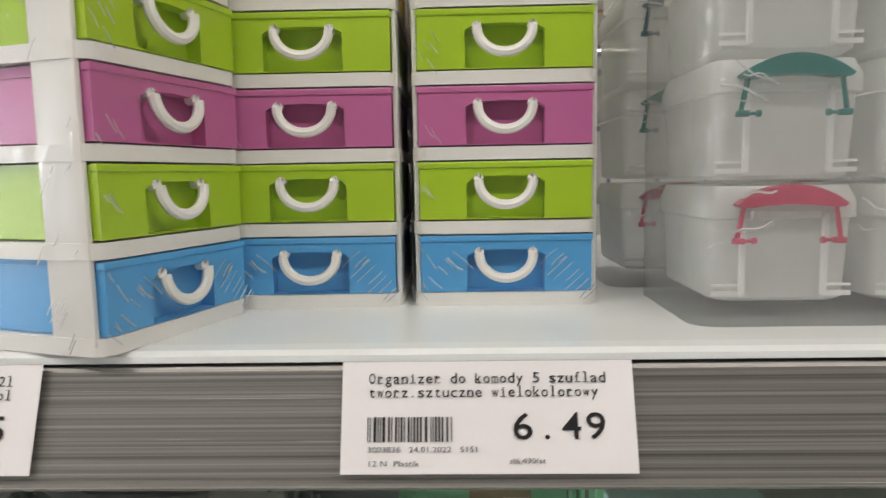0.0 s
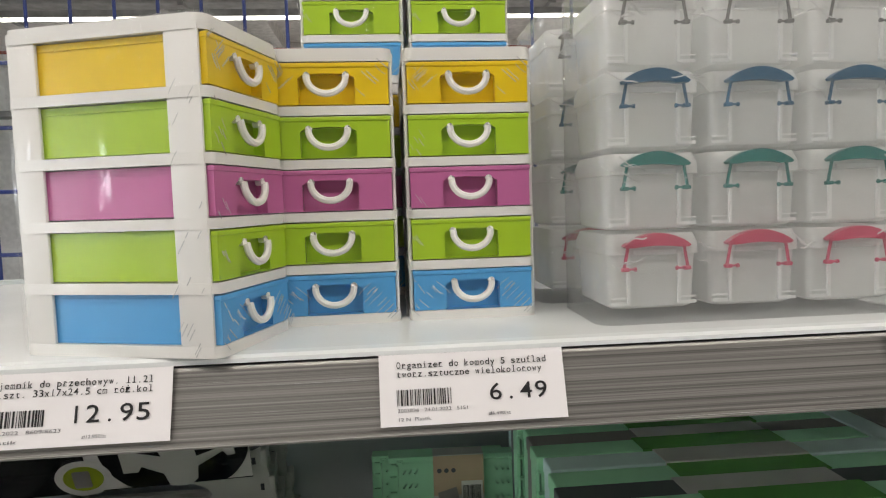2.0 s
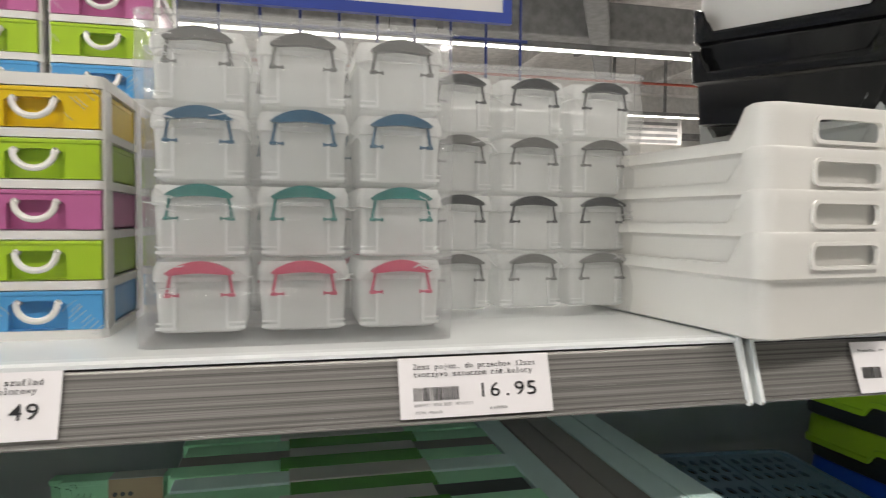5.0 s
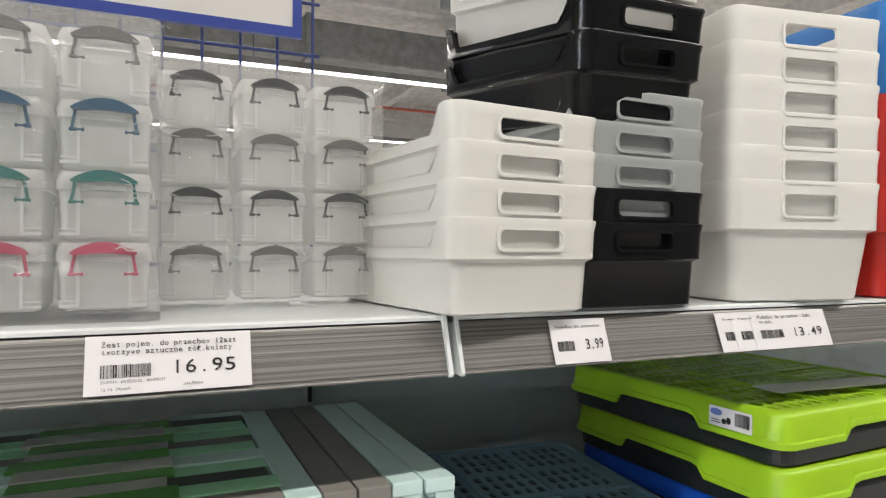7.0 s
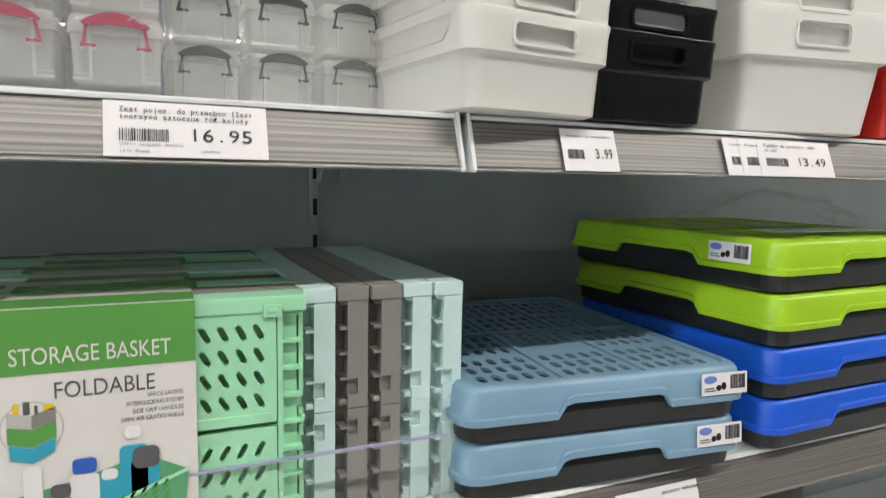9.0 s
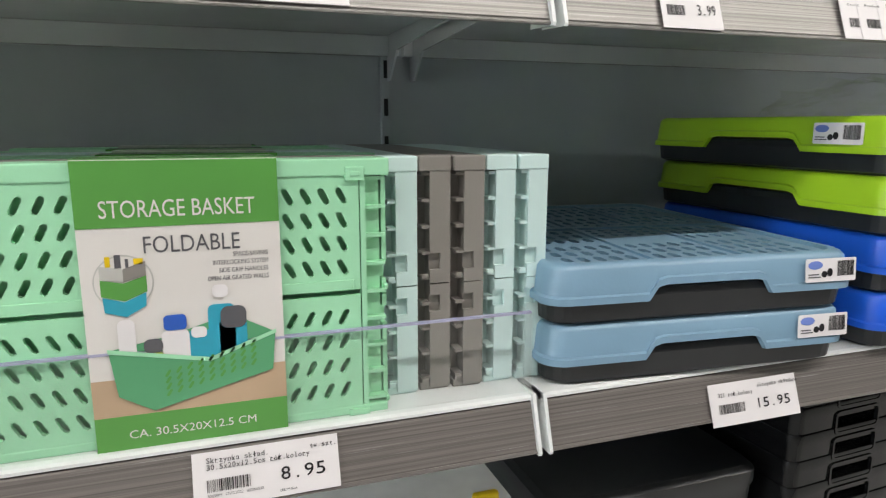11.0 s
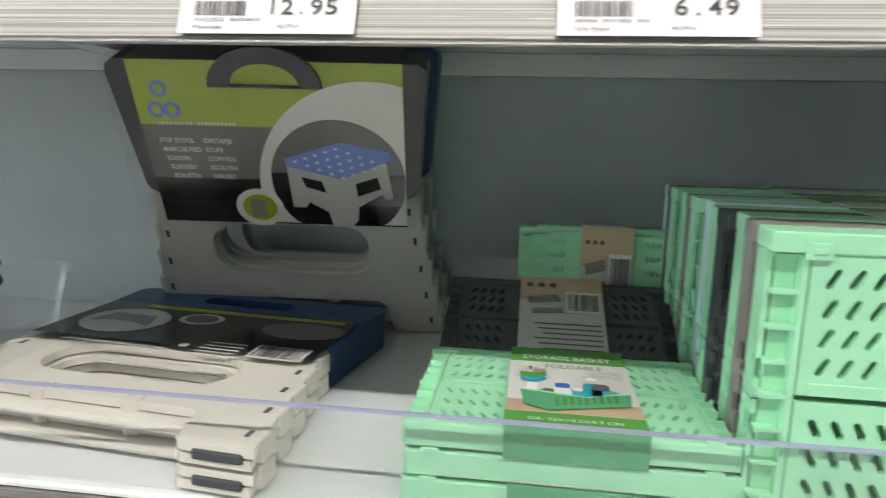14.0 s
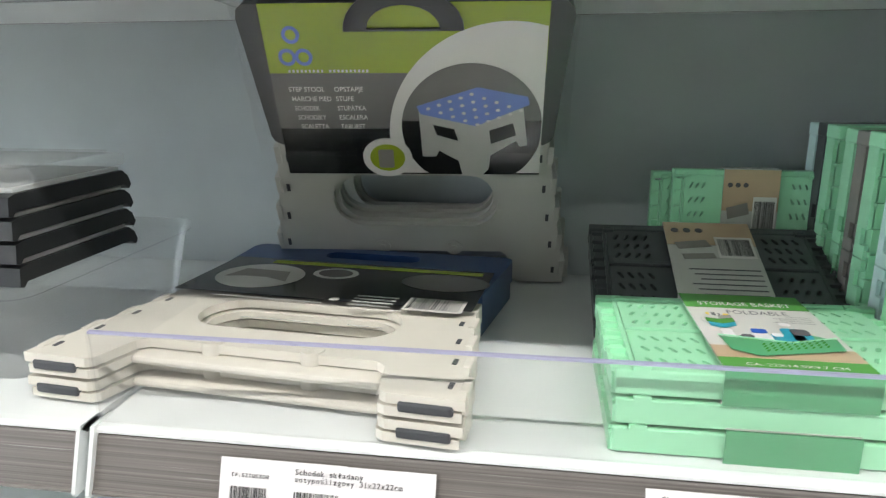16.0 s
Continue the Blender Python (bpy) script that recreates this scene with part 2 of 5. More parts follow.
def plate(bm, outer, holes=(), depth=0.002, m=None):
    """A flat plate in the local xz plane with holes through it, its face at y = 0 and its back at y = depth."""
    edges = []
    new_verts = []
    for loop in (outer, *holes):
        vs = [bm.verts.new((p[0], 0, p[1])) for p in loop]
        new_verts += vs
        edges += [bm.edges.new((vs[k], vs[(k + 1) % len(vs)])) for k in range(len(vs))]
    faces = [g for g in bmesh.ops.triangle_fill(bm, edges=edges, use_beauty=False)["geom"] if isinstance(g, bmesh.types.BMFace)]
    if depth:
        ext = bmesh.ops.extrude_face_region(bm, geom=faces)["geom"]
        vs = [g for g in ext if isinstance(g, bmesh.types.BMVert)]
        bmesh.ops.translate(bm, verts=vs, vec=(0, depth, 0))
        new_verts += vs
    if m is not None:
        bmesh.ops.transform(bm, matrix=m, verts=new_verts)
    return bm


def rrect(x0, x1, z0, z1, r, n=4):
    pts = []
    for cx, cz, a in ((x1 - r, z1 - r, 0), (x0 + r, z1 - r, 90), (x0 + r, z0 + r, 180), (x1 - r, z0 + r, 270)):
        for k in range(n + 1):
            t = radians(a + 90 * k / n)
            pts.append((cx + r * math.cos(t), cz + r * math.sin(t)))
    return pts


def disc(cx, cz, rx, rz=None, n=28):
    rz = rz or rx
    return [(cx + rx * math.cos(2 * math.pi * k / n), cz + rz * math.sin(2 * math.pi * k / n)) for k in range(n)]


def slot(cx, cz, length, width, angle, n=3):
    """A slot with round ends, as a loop."""
    a, pts = radians(angle), []
    for s in (1, -1):
        for k in range(n + 1):
            t = radians(-90 + 180 * k / n) + (0 if s == 1 else math.pi)
            x, z = s * (length - width) / 2 + width / 2 * math.cos(t), width / 2 * math.sin(t)
            pts.append((cx + x * math.cos(a) - z * math.sin(a), cz + x * math.sin(a) + z * math.cos(a)))
    return pts


def tube(bm, pts, r, n=8, flat=1.0):
    """A round bar along points."""
    rings = []
    for k, p in enumerate(pts):
        p = Vector(p)
        d = (Vector(pts[min(k + 1, len(pts) - 1)]) - Vector(pts[max(k - 1, 0)])).normalized()
        up = Vector((0, 1, 0)) if abs(d.y) < 0.9 else Vector((0, 0, 1))
        s = d.cross(up).normalized()
        u = s.cross(d).normalized()
        rings.append([bm.verts.new(p + s * r * math.cos(2 * math.pi * j / n) + u * r * flat * math.sin(2 * math.pi * j / n)) for j in range(n)])
    for a, b in zip(rings, rings[1:]):
        for j in range(n):
            bm.faces.new((a[j], a[(j + 1) % n], b[(j + 1) % n], b[j]))
    bm.faces.new(rings[0])
    bm.faces.new(rings[-1])
    return bm


def loft(bm, rings, close_first=True, close_last=True):
    rs = [[bm.verts.new(p) for p in ring] for ring in rings]
    n = len(rs[0])
    for a, b in zip(rs, rs[1:]):
        for j in range(n):
            bm.faces.new((a[j], a[(j + 1) % n], b[(j + 1) % n], b[j]))
    if close_first:
        bm.faces.new(rs[0])
    if close_last:
        bm.faces.new(rs[-1])
    return bm


def profile(bm, pts, x0, x1):
    """A section in the yz plane drawn out along x."""
    return loft(bm, [[(x, y, z) for y, z in pts] for x in (x0, x1)])


def words(text, size, x, z, width, material, parent, y=-0.0006, align="LEFT", bold=0.0, m=None):
    """Lettering as a mesh in the local xz plane, set to the width given (0: natural)."""
    cu = bpy.data.curves.new("lettering", "FONT")
    cu.body, cu.size, cu.align_x, cu.offset, cu.resolution_u = text, size, align, bold, 3
    tmp = new("lettering", cu)
    bpy.context.view_layer.update()
    me = bpy.data.meshes.new_from_object(tmp.evaluated_get(bpy.context.evaluated_depsgraph_get()))
    bpy.data.objects.remove(tmp)
    co = [v.co.copy() for v in me.vertices]
    sx = 1.0
    if width and co:
        sx = width / max(1e-6, max(c.x for c in co) - min(c.x for c in co))
    for v, c in zip(me.vertices, co):
        v.co = Vector((x + c.x * sx, y, z + c.y))
        if m is not None:
            v.co = m @ v.co
    me.materials.clear()
    me.materials.append(material)
    ob = new("lettering", me)
    ob.parent = parent
    return ob


GLYPHS = {}


def glyph(ch):
    """The outline mesh of one character at size 1: points and faces."""
    if ch not in GLYPHS:
        cu = bpy.data.curves.new("lettering", "FONT")
        cu.body, cu.size, cu.resolution_u, cu.offset = ch, 1.0, 3, 0.004
        tmp = new("lettering", cu)
        bpy.context.view_layer.update()
        me = bpy.data.meshes.new_from_object(tmp.evaluated_get(bpy.context.evaluated_depsgraph_get()))
        bpy.data.objects.remove(tmp)
        GLYPHS[ch] = ([(v.co.x, v.co.y) for v in me.vertices], [tuple(p.vertices) for p in me.polygons])
        bpy.data.meshes.remove(me)
    return GLYPHS[ch]


def typed(text, size, x, z, pitch, material, parent, slab=True, y=-0.0006):
    """Typewriter lettering: every character on the same pitch, with slab feet on the narrow ones."""
    verts, faces = [], []
    for q, ch in enumerate(text):
        if ch == " ":
            continue
        pts, polys = glyph(ch)
        lo, hi = min(p[0] for p in pts), max(p[0] for p in pts)
        thin = ch in ".,:ilj1Iftr"
        sx = size if thin else 0.78 * pitch / (hi - lo)
        mid, cx, n = (lo + hi) / 2, x + (q + 0.5) * pitch, len(verts)
        verts += [(cx + (p[0] - mid) * sx, y, z + p[1] * size) for p in pts]
        faces += [tuple(n + i for i in f) for f in polys]
        slabs = []
        if slab and ch in "ilfrhmnkI1":
            slabs.append((-0.36, 0.36, 0.0, 0.05))
        if slab and ch in "ilr":
            slabs.append((-0.32, 0.04, 0.67 if ch == "l" else 0.44, 0.72 if ch == "l" else 0.49))
        for k, (a0, a1, c0, c1) in enumerate(slabs):
            n, yy = len(verts), y - 0.00002 * (k + 1)
            verts += [(cx + a0 * pitch, yy, z + c0 * size), (cx + a1 * pitch, yy, z + c0 * size), (cx + a1 * pitch, yy, z + c1 * size), (cx + a0 * pitch, yy, z + c1 * size)]
            faces.append((n, n + 1, n + 2, n + 3))
    me = bpy.data.meshes.new("lettering")
    me.from_pydata(verts, [], faces)
    me.materials.append(material)
    ob = new("lettering", me)
    ob.parent = parent
    return ob


def prints(name, loops, material, parent, y=-0.0005, m=None):
    """Flat printed shapes on a card."""
    tr = Matrix.Translation((0, y, 0)) if m is None else m @ Matrix.Translation((0, y, 0))
    if len(loops) > 5:
        bm = bmesh.new()
        for lp in loops:
            plate(bm, lp, depth=0.0002, m=tr)
        return tagged(part(name, bm, material, parent), kind="stuff")
    for lp in loops:
        part(name, plate(bmesh.new(), lp, depth=0.0002, m=tr), material, parent)


def bars(x0, x1, z0, z1, seed, fill=0.55):
    rnd, loops, x = random.Random(seed), [], x0
    while x < x1:
        w = rnd.choice((1, 1, 2, 3)) * (x1 - x0) / 95
        loops.append([(x, z0), (min(x + w, x1), z0), (min(x + w, x1), z1), (x, z1)])
        x += w + rnd.choice((1, 1, 2)) * (x1 - x0) / 95 / fill * 0.9
    return loops


def rect(x0, x1, z0, z1):
    return [(x0, z0), (x1, z0), (x1, z1), (x0, z1)]


# ---- structure: room ----
def structure(name, bm, material, label, smooth=False):
    return tagged(part(name, bm, material, None, "", smooth), label, name.split("_")[0], kind="structure")


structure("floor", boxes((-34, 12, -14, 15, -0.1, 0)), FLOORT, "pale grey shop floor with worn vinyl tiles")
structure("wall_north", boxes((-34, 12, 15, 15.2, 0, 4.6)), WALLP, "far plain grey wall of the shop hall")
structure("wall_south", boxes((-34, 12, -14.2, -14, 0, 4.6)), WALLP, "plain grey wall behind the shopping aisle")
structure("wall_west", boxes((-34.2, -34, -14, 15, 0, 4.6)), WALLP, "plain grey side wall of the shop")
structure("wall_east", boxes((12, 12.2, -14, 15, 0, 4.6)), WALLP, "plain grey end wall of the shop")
bm = boxes((-34, 12, -14, 15, 4.6, 4.8))
for k in range(7):
    block(bm, -7, 12, -5 + 3 * k, -4.75 + 3 * k, 4.25, 4.6)
for k in range(6):
    block(bm, -5 + 3.2 * k, -4.85 + 3.2 * k, -7, 15, 4.35, 4.6)
structure("ceiling", bm, CEIL, "grey concrete hall ceiling with exposed beams")

duct = thing("ventilation_duct", pose(0, 7.6, 3.9), "wide grey sheet-metal ventilation duct under the ceiling", "duct")
bm = boxes((-7, 12, -0.35, 0.35, -0.25, 0.2), r=0.02)
part("duct_body", bm, DUCT, duct)
for k in range(9):
    part("duct_flange", boxes((-6 + 2 * k, -5.94 + 2 * k, -0.39, 0.39, -0.29, 0.24)), DUCT, duct)
duct2 = thing("ventilation_duct", pose(5.2, 9.5, 3.7, 0, 0, 62), "narrow grey duct crossing under the ceiling", "duct")
part("duct_body", boxes((-5, 5, -0.12, 0.12, -0.12, 0.12), r=0.03), DUCT, duct2)
hvac = thing("air_unit", pose(6.4, 10.5, 2.9), "boxy grey air unit hung below the ceiling", "air unit")
part("casing", boxes((-0.6, 0.6, -0.4, 0.4, -0.3, 0.4), r=0.02), CEIL, hvac)
for gx in (-0.5, 0.5):
    part("hanger", boxes((gx - 0.02, gx + 0.02, -0.02, 0.02, 0.4, 1.7)), DUCT, hvac)
part("grille", boxes(*[(-0.5, 0.5, -0.41, -0.4, -0.2 + 0.1 * k, -0.15 + 0.1 * k) for k in range(5)]), DUCT, hvac)
pipe = thing("sprinkler_pipe", pose(0, 9.0, 3.55), "thin red sprinkler pipe under the hall ceiling", "pipe")
part("pipe_run", tube(bmesh.new(), [(-7, 0, 0), (12, 0, 0)], 0.02), PIPE, pipe)
tray = thing("cable_tray", pose(0, 12.5, 3.2), "dark grey cable tray below the ceiling", "cable tray")
part("tray_body", boxes((-7, 12, -0.2, 0.2, 0, 0.1)), DUCT, tray)
# every lamp row gets a housing, the added unseen fill rows too
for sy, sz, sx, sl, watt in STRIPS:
    st = thing("light_strip", pose(sx, sy, sz), "long white LED light strip, from rows that include added fill", "ceiling light", "light strips")
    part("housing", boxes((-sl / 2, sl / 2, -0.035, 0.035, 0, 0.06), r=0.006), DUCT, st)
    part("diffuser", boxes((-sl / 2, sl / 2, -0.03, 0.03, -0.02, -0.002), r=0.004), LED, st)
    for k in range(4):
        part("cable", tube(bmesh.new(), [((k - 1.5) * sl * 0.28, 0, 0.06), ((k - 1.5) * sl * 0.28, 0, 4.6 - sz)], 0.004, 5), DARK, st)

# ---- structure: shelving ----
ZU, ZL, YB = 1.388, 1.047, 0.70
BAYS = [(-2.20, -0.3555), (-0.3475, 0.657), (0.664, 2.40)]


def shelf(n, x0, x1, z, foil, gz=0.0):
    ob = thing("shelf_%d" % n, pose(0, 0, z), "white enamelled steel shop shelf with a grey price rail", "shelf", kind="structure")
    part("deck", boxes((x0, x1, 0.275, YB - 0.004, -0.004, 0.0)), SHELFW, ob)
    part("rear_hem", boxes((x0, x1, YB - 0.02, YB - 0.004, -0.03, -0.0042), r=0.0012), SHELFW, ob)
    part("front_hem", boxes((x0, x1, 0.30, 0.316, -0.028, -0.0042), r=0.001), SHELFW, ob)
    bm = bmesh.new()
    profile(bm, [(0.275, 0.0), (0.268, -0.0004), (0.2655, -0.002), (0.2655, -0.0045), (0.275, -0.006)], x0, x1)
    part("front_lip", bm, SHELFW, ob, "rounded white front lip")
    part("stiffener", boxes((x0 + 0.047, x1 - 0.047, 0.318, 0.455, -0.0145, -0.0045), r=0.002), SHELFW, ob, "folded steel channel under the deck")
    bm = bmesh.new()
    profile(bm, [(0.2670, -0.0062), (0.2745, -0.0062), (0.2745, -0.042), (0.2560, -0.0465), (0.2520, -0.0465), (0.2512, -0.0452), (0.2517, -0.0442),
                 (0.2535, -0.0432), (0.2535, -0.0420), (0.2660, -0.0078)], x0 + 0.001, x1 - 0.001)
    part("price_rail", bm, foil, ob, "grey streaked price rail")
    part("shadow_gap", boxes((x0, x1, 0.268, 0.274, -0.0074, -0.0055)), DARK, ob)
    for xe in (x0, x1 - 0.003):
        bm = bmesh.new()
        profile(bm, [(0.2640, 0.001), (0.285, 0.001), (0.285, -0.046), (0.2495, -0.0475), (0.2485, -0.045)], xe, xe + 0.003)
        part("end_cap", bm, SHELFW, ob, "white plastic rail end cap")
    for xe in (x0 + 0.012, x1 - 0.015):
        bm = bmesh.new()
        profile(bm, [(0.42, -0.004), (YB - 0.004, -0.004), (YB - 0.004, -0.062), (YB - 0.022, -0.062), (YB - 0.06, -0.026), (0.44, -0.016), (0.42, -0.012)], xe, xe + 0.003)
        part("bracket", bm, SHELFW, ob)
    return ob


k = 1
for x0, x1 in BAYS:
    shelf(k, x0, x1, ZU, RAILU)
    shelf(k + 1, x0, x1, ZL, RAILL)
    shelf(k + 2, x0, x1, 0.66, RAILL)
    k += 3
for x0, x1 in ((-2.20, -0.361), (-0.355, 0.637), (0.643, 2.40)):
    structure("backpanel", boxes((x0 - 0.003, x1 + 0.003, YB, YB + 0.012, 0.1, 1.392)), BACKP, "plain grey-blue steel back panel of the shelving")
for xp in (-0.358, 0.640):
    up = thing("shelf_upright", pose(xp, YB - 0.012, 0), "slotted grey steel shelving upright at the panel joint", "upright", "uprights", "structure")
    part("post", boxes((-0.006, 0.006, 0, 0.011, 0.05, 1.386), r=0.001), BACKP, up)
    for j in range(9):
        part("slot_hole", boxes((-0.0028, 0.0028, -0.0009, 0.002, 0.93 + 0.05 * j, 0.953 + 0.05 * j)), DARK, up)
structure("plinth", boxes((-1.4, 1.7, 0.29, 0.70, 0, 0.12)), BACKP, "grey steel plinth at the foot of the shelving")

grid = thing("wire_grid", pose(0, 0.728, 0), "dark blue wire mesh back grid above the shelf", "wire grid", kind="structure")
for j in range(22):
    part("wire", tube(bmesh.new(), [(-0.40 + 0.05 * j, 0, 1.39), (-0.40 + 0.05 * j, 0, 2.2)], 0.0022, 6), GRIDB, grid)
for j in range(11):
    part("wire", tube(bmesh.new(), [(-0.42, 0, 1.42 + 0.075 * j), (0.66, 0, 1.42 + 0.075 * j)], 0.0026, 6), GRIDB, grid)
sign = thing("shelf_sign", pose(0.42, 0.715, 1.737), "white blank shelf sign in a blue frame on the grid", "sign")
part("board", boxes((-0.20, 0.20, -0.004, 0, 0.014, 0.30)), CARDW, sign, "white board")
bm = boxes((-0.21, 0.21, -0.008, 0.002, 0, 0.014), (-0.21, 0.21, -0.008, 0.002, 0.30, 0.314), (-0.21, -0.198, -0.008, 0.002, 0.014, 0.30), (0.198, 0.21, -0.008, 0.002, 0.014, 0.30))
part("sign_frame", bm, SIGNB, sign, "blue frame")


# ---- price labels ----
LEAN = -19.5


def price_label(x, z, w, lines, price, codes="", foot="", unit="", h=0.0385, seed=1, group="price labels", small=False, y=None):
    ob = thing("price_label", pose(x, 0.2513 + (y or 0) - 0.366 * ((ZU if z > 1.2 else ZL) - 0.004 - z), z - 0.0365, LEAN, 0, 0), "white paper price label with black print in the rail", "price label", group)
    bm = bmesh.new()
    plate(bm, rect(0, w, 0, h), depth=0.0003)
    part("paper", bm, PAPER, ob)
    ts = 0.0052 * (0.62 if small else 1)
    for j, ln in enumerate(lines):
        if ln.strip():
            typed(ln, ts * 1.0, w * 0.09, h * (0.80 - 0.125 * j), w * (0.0282 if not small else 0.042), INK, ob)
    prints("barcode", bars(w * 0.09, w * 0.38, h * 0.28, h * 0.50, seed), INK, ob)
    if price:
        typed(price, h * 0.335, w * (0.905 - 0.082 * len(price)), h * 0.30, w * 0.082, INK, ob, slab=False)
    if codes:
        words(codes, 0.0027, w * 0.09, h * 0.19, w * 0.37, INKG, ob)
    if foot:
        words(foot, 0.0026, w * 0.09, h * 0.07, w * 0.17, INKG, ob)
    if unit:
        words(unit, 0.0026, w * 0.57, h * 0.09, w * 0.12, INKG, ob)
    return ob


price_label(-0.1105, ZU - 0.004, 0.104, ["Pojemnik do przechowyw. 11.2l", "tw.szt. 33x17x24.5 cm róż.kol"], "12.95", "10.02.2022   8609/8623", "Plastik", "zł12,950/st", seed=3)
price_label(0.1035, ZU - 0.004, 0.103, ["Organizer do komody 5 szuflad", "tworz.sztuczne wielokolorowy"], "6.49", "3003836   24.01.2022   5151", "12 N  Plastik", "zł6,490/st", seed=4)
price_label(0.402, ZU - 0.0055, 0.103, ["Zest pojem. do przechow 12szt", "tworzywo sztuczne róż.kolory"], "16.95", "2547711   03.02.2022   3010/5121", "12 N  Plastik", "zł16,950/st", seed=5)
price_label(0.752, ZU - 0.0075, 0.058, ["Pudełko do przechow."], "3.99", seed=6, small=True)
price_label(0.941, ZU - 0.008, 0.09, ["Kosz"], "", seed=7, small=True)
price_label(0.961, ZU - 0.008, 0.09, ["Pudeł"], "", seed=8, small=True, y=-0.0006)
price_label(0.985, ZU - 0.008, 0.108, ["Pudełko do przechow. duże", "tw.szt."], "13.49", seed=9, y=-0.0012)
price_label(-0.2475, ZL - 0.012, 0.09, ["", "tw.sztuczne"], "", seed=10)
price_label(-0.203, ZL - 0.012, 0.107, ["Schodek składany", "antypoślizgowy 31x22x22cm"], "", seed=11, y=-0.0006)
price_label(0.038, ZL - 0.010, 0.107, ["Skrzynka składana", "tworz.szt. 22x14.5cm róż.kol"], "4.95", seed=12)
price_label(0.387, ZL - 0.0065, 0.103, ["Skrzynka skład.          tw.szt.", "30.5x20x12.5cm róż.kolory"], "8.95", "3005989   07.02.2022   6229/6230", "12 N  Plastik", "zł8,950/st", seed=13)
price_label(0.831, ZL - 0.0135, 0.103, ["                skrzynka składana", "32l róż.kolory"], "15.95", seed=14)
for j, (x, z) in enumerate(((-0.98, ZU - 0.005), (-0.62, ZL - 0.01), (1.35, ZU - 0.008))):
    price_label(x, z, 0.104, ["Pojemnik do przechowyw."], "9.95", seed=20 + j)


# ---- drawer organizers ----
OW, OD, OP = 0.087, 0.125, 0.0345


